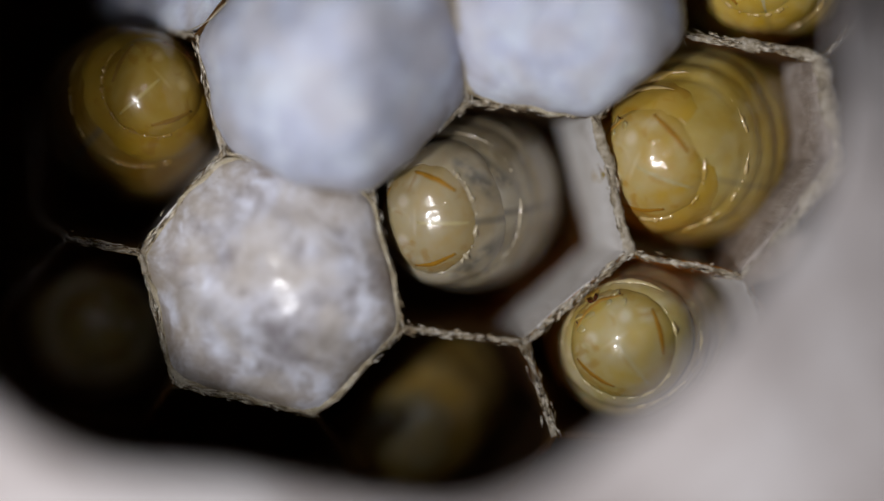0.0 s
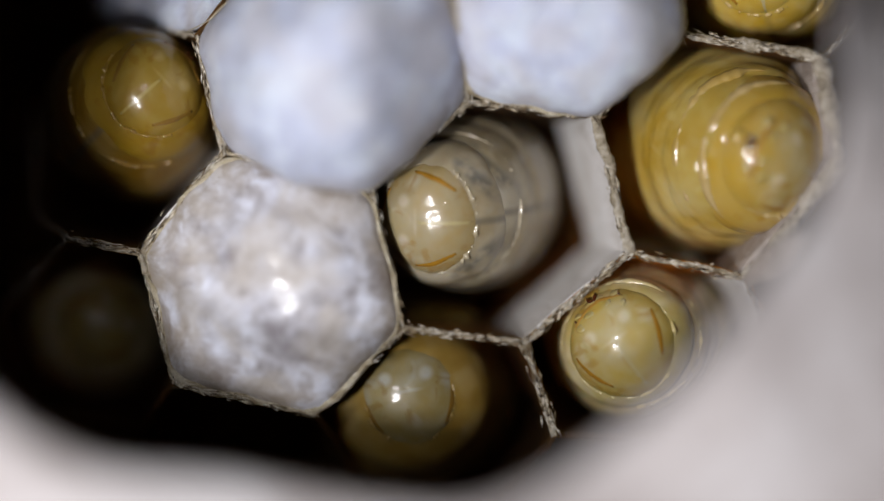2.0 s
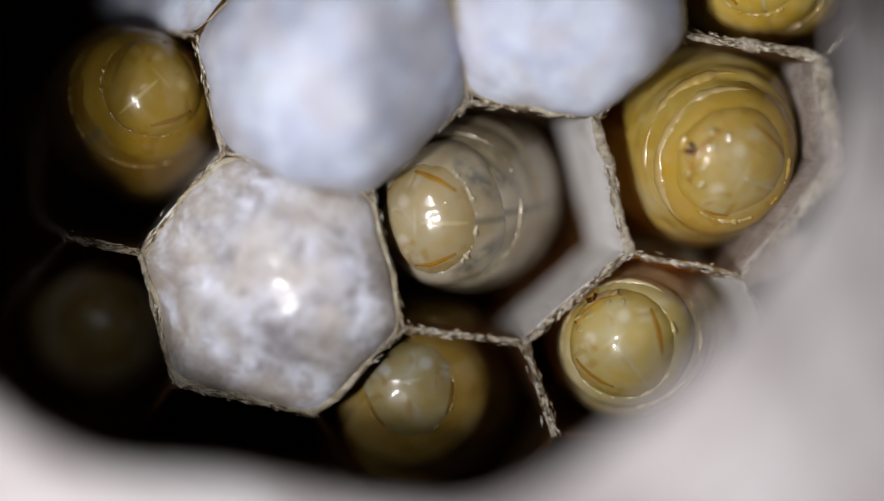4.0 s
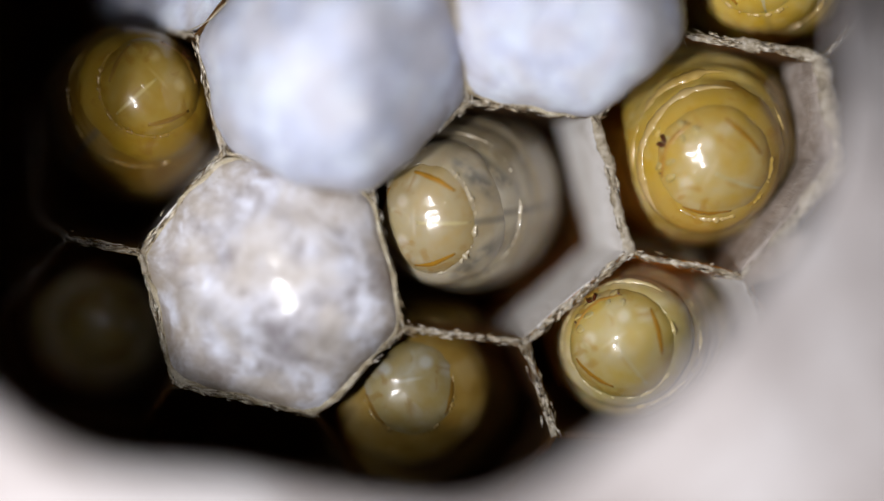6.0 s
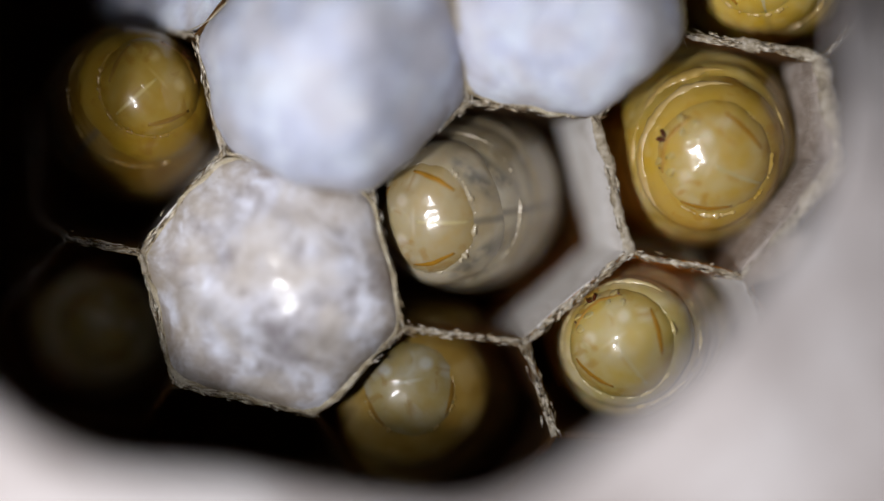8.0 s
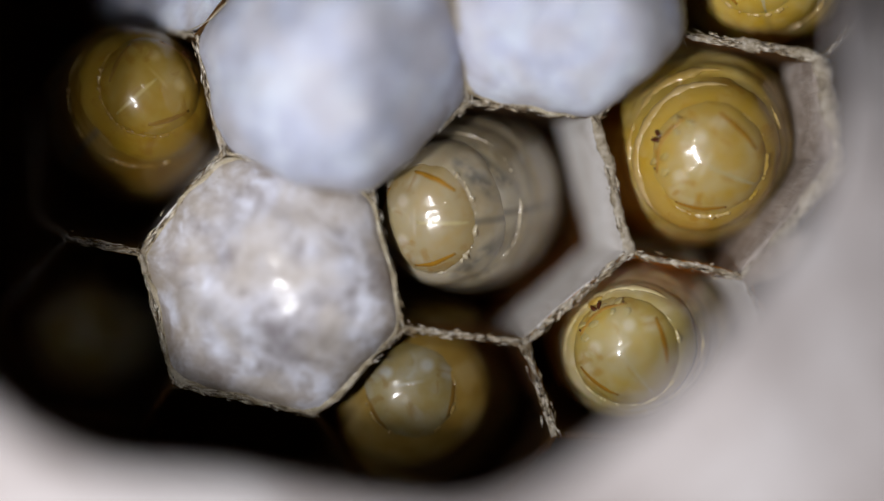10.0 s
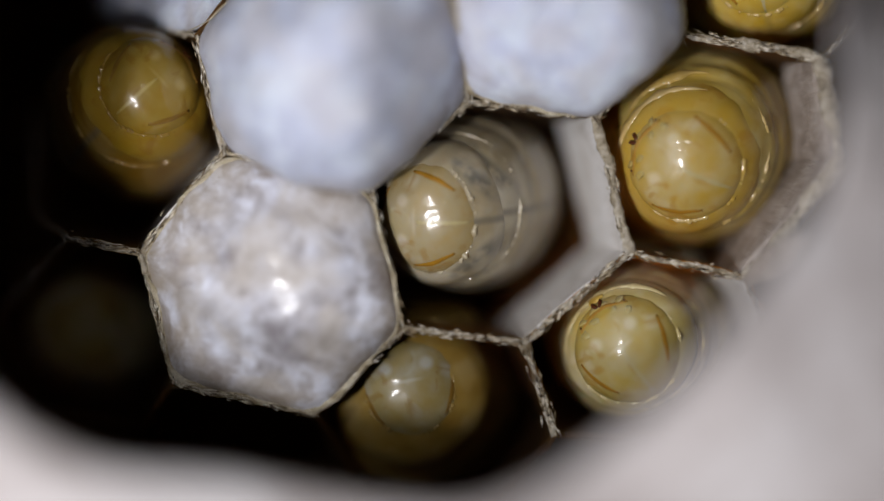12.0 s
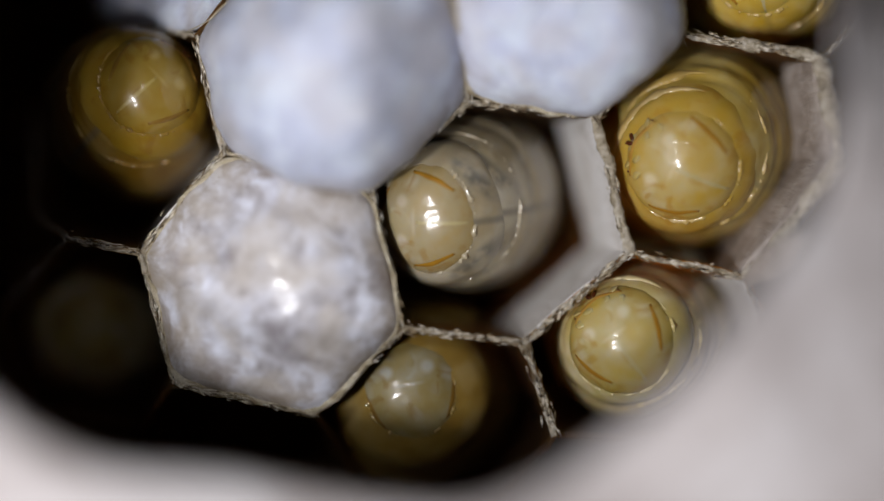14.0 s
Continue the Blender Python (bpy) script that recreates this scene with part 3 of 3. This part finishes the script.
# ---- larvae ----
# the body, as shares of its radius: the first ring behind the head, the soft forebody, then the rings wedged in the cell
COLLAR = (0.52, 0.82, 0.70)
FORE = (-0.60, 1.07, 1.80)
RINGS = ((-0.95, 1.10, 0.72), (-1.45, 1.06, 0.60), (-1.95, 0.85, 0.50), (-2.40, 0.55, 0.42))
PIVOT = -0.3


def folded_body(rx, ry, rz, seed):
    """A soft tapering body: one skin with shallow creases round it and slack swells between them."""
    up, around_it = 96, 120
    creases = (6, 22, 34, 45)
    rows = []
    for j in range(1, up):
        v = math.pi * (j / up - 0.5)
        row = []
        for i in range(around_it):
            a = 2 * math.pi * i / around_it
            p = Vector((math.cos(a) * math.cos(v), math.sin(a) * math.cos(v), math.sin(v)))
            deg = math.degrees(v) + 2.6 * wob(p, 1.3, seed) + 1.2 * wob(p, 3.5, seed + 2)
            k = 1 + 0.02 * wob(p, 2.0, seed + 5) + 0.006 * wob(p, 6.0, seed + 8)
            for n, c in enumerate(creases):
                depth = max(0.0, 0.009 + 0.022 * wob(p, 1.4, seed + n * 3))
                d = deg - c
                k -= depth * math.exp(-(d / 2.0) ** 2) - 0.5 * depth * math.exp(-((d + 5.0) / 3.2) ** 2)
            row.append((rx * p.x * k, ry * p.y * k, rz * p.z * k))
        rows.append(row)
    bm, grid = sheet(rows, closed=True)
    for ring, z in ((grid[0], -rz), (grid[-1], rz)):
        tip = bm.verts.new(Vector((0, 0, z)) * MM)
        for i in range(around_it):
            bm.faces.new((ring[i], ring[(i + 1) % around_it], tip))
    return bm


def larva(label, skin, radius, head, mouth_angle, seed, head_skin=None, stripe=0.085, girth=0.93, slant=(-0.14, 0.05), shade_skin=None, rough_head=0.02, seam=MIDLINE, lips=LIP_SAND, marked=None, throat=(), full=1.0, ring_skin=None, stripe_tone=STRIPE):
    """A grub head-up in its cell. Local x points to the mouth, z out of the cell. head: radii along mouth, side, axis."""
    thing = new("wasp_larva")
    tagged(thing, label, "larva", "larvae in the comb")
    for n, (z, a, c) in enumerate(RINGS):
        seg = part("body_segment", blob(a * girth * radius, a * girth * radius * 1.07, c * radius, seed + n, 2.0, 0.016), shade_skin or skin, thing)
        # the body follows the slant of the cell
        aside = Matrix.Rotation(-radians(mouth_angle), 2) @ Vector(slant) * -z * radius * MM
        seg.matrix_basis = pose(aside.x, aside.y, z * radius * MM)
    wide = FORE[1] * full * radius
    shapes = [(0.80 * radius, *head), (COLLAR[0] * radius, COLLAR[1] * radius, COLLAR[1] * radius * 1.07, COLLAR[2] * radius), (FORE[0] * radius, wide, wide * 1.07, FORE[2] * radius)]
    ring = part("neck_ring", blob(*shapes[1][1:], seed, 2.0, 0.016, 88, 40), ring_skin or marked or skin, thing)
    fore = part("forebody", folded_body(*shapes[2][1:], seed + 1), marked or skin, thing)
    moving = [(ring, COLLAR[0] * radius, 1.0), (fore, FORE[0] * radius, 0.7)]
    # wet lips where each fold meets the next
    part("fold_ridge", ridge(shapes[0], shapes[1], shapes[1][0], seed, span=1.16), lips, ring)
    part("fold_ridge", ridge(shapes[1], shapes[2], shapes[2][0], seed, span=1.1, tube=0.016), lips, fore)
    for on, latitude, reach in throat:
        part("throat_fold", throat_fold(shapes[1 + on][1:], latitude, reach, 0.09, seed + latitude), lips, (ring, fore)[on])
    hd = part("head", blob(*head, seed + 20, 2.0, rough_head, 64, 34), head_skin or skin, thing, "smooth rounded head capsule")
    moving.append((hd, 0.80 * radius, 1.0))
    hx, hy, hz = head
    for s in (1, -1):
        part("temple_stripe", band(head, (0.22, 0.80 * s), (-0.58, 0.52 * s), stripe, 0.005, bow=0.05 * s, seed=seed + 20, wrinkle=rough_head), stripe_tone, hd, "orange-brown stripe")
        jaw = part("mandible", blob(0.13, 0.05, 0.06, seed + 30 + s, 2, 0.4, 14, 8), JAW, hd, "dark brown jaw")
        jaw.matrix_basis = pose(hx * 0.94 * MM, s * 0.06 * MM, hz * 0.36 * MM, 0, 50, s * 30)
        lobe = part("mouth_lobe", blob(0.14, 0.20, 0.11, seed + 40 + s, 2, 0.2, 20, 12), MOUTH, hd)
        lobe.matrix_basis = pose(hx * 0.83 * MM, s * 0.25 * MM, hz * 0.20 * MM, 0, 25, 0)
        dot = part("antenna_spot", blob(0.03, 0.022, 0.022, seed, 2, 0.2, 8, 6), JAW, hd)
        dot.matrix_basis = pose(hx * 0.76 * MM, s * hy * 0.46 * MM, hz * 0.47 * MM)
    lip = part("labrum", blob(0.15, 0.24, 0.06, seed + 50, 2, 0.2, 22, 12), head_skin or skin, hd)
    lip.matrix_basis = pose(hx * 0.86 * MM, 0, hz * 0.42 * MM, 0, 52, 0)
    # small wet swellings between the jaws and the crown
    for n, (u, v, w) in enumerate(() if not throat else ((0.74, 0.16, 0.09), (0.74, -0.20, 0.08), (0.62, 0.40, 0.10), (0.60, -0.42, 0.09), (0.84, 0.34, 0.10), (0.83, -0.36, 0.10))):
        bump = part("mouth_swelling", blob(w, w * 1.4, w * 0.2, seed + 70 + n, 2, 0.35, 18, 10), head_skin or skin, hd)
        d = math.sqrt(1 - u * u - v * v)
        bump.matrix_basis = pose(hx * u * 0.99 * MM, hy * v * 0.99 * MM, hz * d * 0.99 * MM, 0, math.degrees(math.atan2(u, d)), 0)
    part("mouth_fold", band(head, (0.70, -0.50), (0.70, 0.50), 0.07, 0.008, bow=0.16, seed=seed + 20, wrinkle=rough_head), MOUTH_FOLD, hd, "orange-brown fold above the jaws")
    if seam:
        part("midline", band(head, (0.05, 0.0), (-0.86, 0.0), 0.075, 0.001, seed=seed + 20, wrinkle=rough_head), seam, hd, "faint pale seam")
    low = part("lower_lip", blob(0.12, 0.20, 0.10, seed + 60, 2, 0.3, 20, 12), MOUTH, hd)
    low.matrix_basis = pose(hx * 0.99 * MM, 0, hz * 0.08 * MM)
    return thing, moving, radius, mouth_angle


def bend(grub, rows, whole=False, nod=0.0):
    """Key a grub: rows of seconds, body centre x, y, z, head offset x, y (plan, mm) and a twist in degrees.
    The lower body stays wedged in the cell unless the whole grub moves."""
    thing, moving, radius, angle = grub
    reach = (0.80 - PIVOT) * radius
    x0, y0, z0 = rows[0][1:4]
    if whole:
        walk(thing, [(t, pose(x * MM, y * MM, z * MM, 0, 0, angle)) for t, x, y, z, hx, hy, tw in rows])
    else:
        walk(thing, [(t, pose(x0 * MM, y0 * MM, z0 * MM, 0, 0, angle)) for t in (rows[0][0], rows[-1][0])])
    for ob, height, weight in moving:
        keys = []
        for t, x, y, z, hx, hy, tw in rows:
            d = Matrix.Rotation(-radians(angle), 2) @ Vector((hx, hy))
            lean = math.asin(min(0.85, d.length / reach)) * weight
            axis = Vector((-d.y, d.x, 0)) if d.length > 1e-6 else Vector((1, 0, 0))
            turn = Matrix.Rotation(lean, 4, axis)
            shift = Matrix.Rotation(-radians(angle), 2) @ Vector((x - x0, y - y0)) * min(1, weight * 1.2)
            side = Vector((0, 0, 0)) if whole else Vector((shift.x, shift.y, (z - z0) * min(1, weight * 1.2)))
            # a head thrown back turns its mouth up
            back = nod * lean * max(0.0, -d.x / max(d.length, 1e-6)) if weight == 1.0 and height == 0.80 * radius else 0.0
            keys.append((t, Matrix.Translation(side * MM) @ pose(0, 0, PIVOT * radius * MM) @ turn @ pose(0, 0, (height - PIVOT * radius) * MM, 0, 0, tw * weight) @ Matrix.Rotation(back, 4, axis)))
        walk(ob, keys)


pale_grub = larva("pale beige larva with dark marks along its back", SKIN_PALE, 1.72, (1.10, 1.20, 0.86), 178, 1.0, SKIN_FACE, girth=0.90, lips=LIP_PALE, marked=SKIN_MARKED, full=0.95)
# the yellow grub's deep rings wear dark amber, the cell's shade as skin colour
big_grub = larva("glossy yellow larva turning in its cell", SKIN_SAND, 1.82, (1.20, 1.24, 0.92), 155, 2.0, SKIN_GOLD, girth=1.06, slant=(-0.10, 0.0), shade_skin=SKIN_AMBER, throat=((0, 20, 80), (1, 42, 75)), full=1.05, ring_skin=SKIN_GOLD)
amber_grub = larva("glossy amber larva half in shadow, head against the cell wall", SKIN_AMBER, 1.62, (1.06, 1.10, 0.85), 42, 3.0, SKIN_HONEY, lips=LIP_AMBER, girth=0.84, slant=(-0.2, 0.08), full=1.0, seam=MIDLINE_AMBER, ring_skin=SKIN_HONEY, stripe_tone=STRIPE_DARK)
cream_grub = larva("creamy yellow larva close under the paper envelope", SKIN_CREAM, 1.60, (1.11, 1.13, 0.83), 124, 4.0, SKIN_DUN, girth=1.06, slant=(0.12, 0.12), throat=((0, 22, 70), (1, 44, 70)), full=0.965, lips=LIP_CREAM, ring_skin=SKIN_BUFF)
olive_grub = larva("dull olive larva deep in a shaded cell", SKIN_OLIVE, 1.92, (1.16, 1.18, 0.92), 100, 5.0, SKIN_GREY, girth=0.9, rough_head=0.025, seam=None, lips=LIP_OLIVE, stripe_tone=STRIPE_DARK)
shadow_grub = larva("dark larva barely lit at the bottom of its cell", SKIN_CREAM, 1.45, (0.9, 0.95, 0.8), 40, 6.0, SKIN_DUN, lips=LIP_OLIVE)
corner_grub = larva("glossy yellow larva in a cell at the comb's corner", SKIN_YELLOW, 1.55, (0.95, 1.0, 0.8), 100, 7.0)


# ---- the paper envelope with its round opening ----
# the left lip lies out of view, shaped to shade the cells there
LIP = (7.54, 8.07, 8.68, 8.25, 7.66, 7.06, 6.88, 6.96, 7.05, 7.23, 7.62, 7.41, 7.35, 8.10, 7.59, 6.82, 5.82, 5.49, 5.54, 5.76, 5.74, 5.78, 6.02, 6.55)
LIP_Z = (6.3, 5.7, 5.6, 6.0, 6.0, 6.0, 6.0, 6.0, 6.0, 7.2, 7.7, 8.0, 8.2, 8.5, 8.0, 8.0, 8.0, 8.0, 8.0, 8.0, 8.0, 8.0, 7.8, 7.1)


def around(values, ang):
    n = len(values)
    f = (ang / (2 * math.pi) * n) % n
    i, u = int(f), f % 1
    p0, p1, p2, p3 = (values[(i + k) % n] for k in (-1, 0, 1, 2))
    return 0.5 * (2 * p1 + (p2 - p0) * u + (2 * p0 - 5 * p1 + 4 * p2 - p3) * u * u + (3 * p1 - p0 - 3 * p2 + p3) * u ** 3)


def envelope():
    """A bulging paper shell round the comb; its torn opening is where the light comes in."""
    cx, cy = -0.93, 1.27
    m = 160
    outer, inner = [], []
    steps = [0, 0.3, 0.7, 1.3, 2.2, 3.4, 5, 7, 9.5, 12.5, 16, 20, 24, 27]
    for far in steps:
        ro, ri = [], []
        for i in range(m):
            a = 2 * math.pi * i / m
            r, z0 = around(LIP, a), around(LIP_Z, a)
            d = Vector((math.cos(a), math.sin(a), 0))
            rad = r + far if far < 20 else r + 20 + (far - 20) * 0.4
            z = z0 - 0.009 * far ** 2 - 1.55 * far * max(0.0, math.cos(a - 0.7)) ** 6 - (0 if far < 20 else (far - 20) * 2)
            p = Vector((cx, cy, 0)) + d * rad
            rough = 0.35 * wob(p, 0.22, 8) + 0.16 * wob(p, 0.7, 9) + 0.06 * wob(p, 2.0, 10)
            p.z = z + rough
            ro.append(p)
            t = 0.35 * min(1, 0.25 + far)
            ri.append(p - Vector((0, 0, t)) + d * (0.0 if far else 0.12))
        outer.append(ro)
        inner.append(ri)
    loop = inner[::-1] + outer
    bm, grid = sheet(loop, closed=True)
    back = bm.verts.new(Vector((cx, cy, -40)) * MM)
    for i in range(m):
        bm.faces.new((grid[-1][i], grid[-1][(i + 1) % m], back))
        bm.faces.new((grid[0][(i + 1) % m], grid[0][i], back))
    ob = part("nest_envelope", bm, ENVELOPE)
    tagged(ob, "pale grey wasp-paper envelope with a torn round opening", "nest envelope", kind="structure")
    return ob


envelope()


# ---- movement ----
def motions():
    bend(big_grub, [
        (0, 5.24, 2.23, -1.90, -0.93, -0.42, 0),
        (0.2, 5.24, 2.23, -1.90, -0.91, -0.40, 0),
        (0.4, 5.36, 2.23, -1.90, -0.11, -0.44, 0),
        (0.6, 5.40, 2.23, -1.90, 0.23, -0.38, 0),
        (0.8, 5.43, 2.21, -1.80, 0.12, -0.38, 0),
        (1, 5.50, 2.20, -1.80, 0.21, -0.41, 0),
        (1.2, 5.60, 2.17, -1.70, 0.31, -0.48, 0),
        (1.5, 5.73, 2.15, -1.60, 0.39, -0.43, 0),
        (1.8, 5.79, 2.14, -1.50, 0.59, -0.17, 0),
        (2, 5.84, 2.12, -1.40, 0.62, -0.27, 0),
        (2.2, 5.79, 2.14, -1.50, 0.61, -0.31, 0),
        (2.5, 5.68, 2.19, -1.60, 0.62, -0.19, 0),
        (2.7, 5.57, 2.22, -1.80, 0.62, -0.25, 0),
        (3, 5.48, 2.22, -1.80, 0.50, -0.35, 0),
        (3.2, 5.45, 2.22, -1.80, 0.48, -0.40, 0),
        (5.3, 5.37, 2.23, -1.90, 0.00, -0.40, 0),
        (6, 5.36, 2.23, -1.90, 0.01, -0.43, 0),
        (6.5, 5.36, 2.23, -1.90, -0.11, -0.40, 0),
        (7.5, 5.36, 2.23, -1.90, -0.09, -0.42, 0),
        (8.2, 5.37, 2.23, -1.90, 0.02, -0.34, 0),
        (10.3, 5.30, 2.23, -1.90, -0.08, -0.39, 0),
        (10.5, 5.28, 2.23, -1.90, -0.18, -0.39, 0),
        (11, 5.26, 2.23, -1.90, -0.30, -0.41, 0),
        (12, 5.26, 2.23, -1.90, -0.37, -0.45, 0),
        (14, 5.24, 2.23, -1.90, -0.41, -0.46, 0),
    ], nod=1.3)
    bend(pale_grub, [
        (0, 0.52, 1.04, -2.00, -0.66, -0.34, 0),
        (0.3, 0.52, 1.04, -2.00, -0.65, -0.34, 0),
        (0.4, 0.56, 1.04, -2.00, -0.52, -0.35, 0),
        (0.5, 0.53, 1.04, -2.00, -0.60, -0.35, 0),
        (0.7, 0.52, 1.04, -2.00, -0.66, -0.34, 0),
        (3.2, 0.52, 1.04, -2.00, -0.65, -0.34, 0),
        (5.5, 0.52, 1.04, -2.00, -0.68, -0.34, 0),
        (6.5, 0.52, 1.04, -2.00, -0.66, -0.34, 0),
        (7.5, 0.52, 1.04, -2.00, -0.68, -0.33, 0),
        (11, 0.52, 1.04, -2.00, -0.66, -0.34, 0),
        (13, 0.52, 1.04, -2.00, -0.69, -0.33, 0),
        (14, 0.52, 1.04, -2.00, -0.68, -0.34, 0),
    ])
    bend(amber_grub, [
        (0, -6.43, 2.91, -2.10, 0.55, 0.30, 0),
        (1, -6.43, 2.91, -2.10, 0.55, 0.30, 0),
        (3, -6.43, 2.91, -2.10, 0.57, 0.30, 0),
        (5.3, -6.44, 2.91, -2.10, 0.51, 0.30, 0),
        (8, -6.44, 2.91, -2.10, 0.51, 0.30, 0),
        (13, -6.44, 2.91, -2.10, 0.52, 0.31, 0),
        (14, -6.44, 2.91, -2.10, 0.51, 0.32, 0),
    ])
    bend(cream_grub, [
        (0, 4.03, -1.82, -1.90, -0.38, -0.02, 0),
        (3, 4.03, -1.82, -1.90, -0.40, -0.02, 0),
        (8.2, 4.03, -1.82, -1.90, -0.40, -0.02, 0),
        (10.3, 4.04, -1.83, -1.90, -0.32, -0.17, 0),
        (10.5, 4.04, -1.83, -1.90, -0.33, -0.19, 0),
        (10.8, 4.03, -1.82, -1.90, -0.37, -0.09, 0),
        (10.9, 4.08, -1.85, -1.70, -0.32, -0.12, 0),
        (11, 4.15, -1.88, -0.50, 0.26, -0.86, 0),
        (11.1, 4.16, -1.88, -0.60, 0.29, -0.80, 0),
        (11.2, 4.15, -1.88, -1.10, 0.17, -0.76, 0),
        (11.3, 4.11, -1.86, -1.50, 0.06, -0.58, 0),
        (11.5, 4.07, -1.84, -1.80, -0.14, -0.29, 0),
        (12, 4.04, -1.82, -1.90, -0.32, -0.12, 0),
        (12.5, 4.03, -1.82, -1.90, -0.38, -0.02, 0),
        (14, 4.03, -1.82, -1.90, -0.41, 0.04, 0),
    ])
    bend(olive_grub, [
        (0, -0.60, -3.19, -5.50, -0.06, -0.51, 0),
        (0.2, -0.60, -3.18, -5.20, -0.06, -0.45, 0),
        (0.3, -0.59, -3.14, -4.40, 0.03, -0.32, 0),
        (0.5, -0.58, -3.06, -3.40, -0.05, -0.21, 0),
        (1, -0.58, -3.02, -2.90, -0.06, -0.01, 0),
        (1.5, -0.58, -3.01, -2.90, -0.06, 0.09, 0),
        (2, -0.58, -3.01, -2.90, -0.06, 0.07, 0),
        (3, -0.58, -3.01, -2.90, -0.06, 0.15, 0),
        (5.5, -0.58, -3.01, -2.90, -0.06, 0.22, 0),
        (8, -0.58, -3.01, -2.90, -0.06, 0.20, 0),
        (10.5, -0.58, -3.01, -2.90, -0.04, 0.17, 0),
        (12.5, -0.58, -3.01, -2.90, -0.06, 0.22, 0),
        (13, -0.58, -3.01, -2.90, -0.04, 0.13, 0),
        (14, -0.58, -3.01, -2.90, -0.04, 0.16, 0),
    ])
    bend(shadow_grub, [
        (0, -7.40, -1.54, -4.20, 0.26, 0.01, 0),
        (8.2, -7.40, -1.54, -4.20, 0.28, 0.01, 0),
        (10, -7.81, -1.61, -6.50, -0.02, -0.31, 0),
        (10.6, -7.81, -1.61, -6.50, -0.02, -0.31, 0),
        (12, -7.61, -1.55, -5.40, 0.07, -0.11, 0),
        (14, -7.53, -1.54, -5.00, 0.14, -0.09, 0),
    ], whole=True)
    bend(corner_grub, [
        (0, 6.72, 5.78, -2.00, -0.34, -0.20, 0),
        (14, 6.72, 5.78, -2.00, -0.34, -0.20, 0),
    ])


motions()
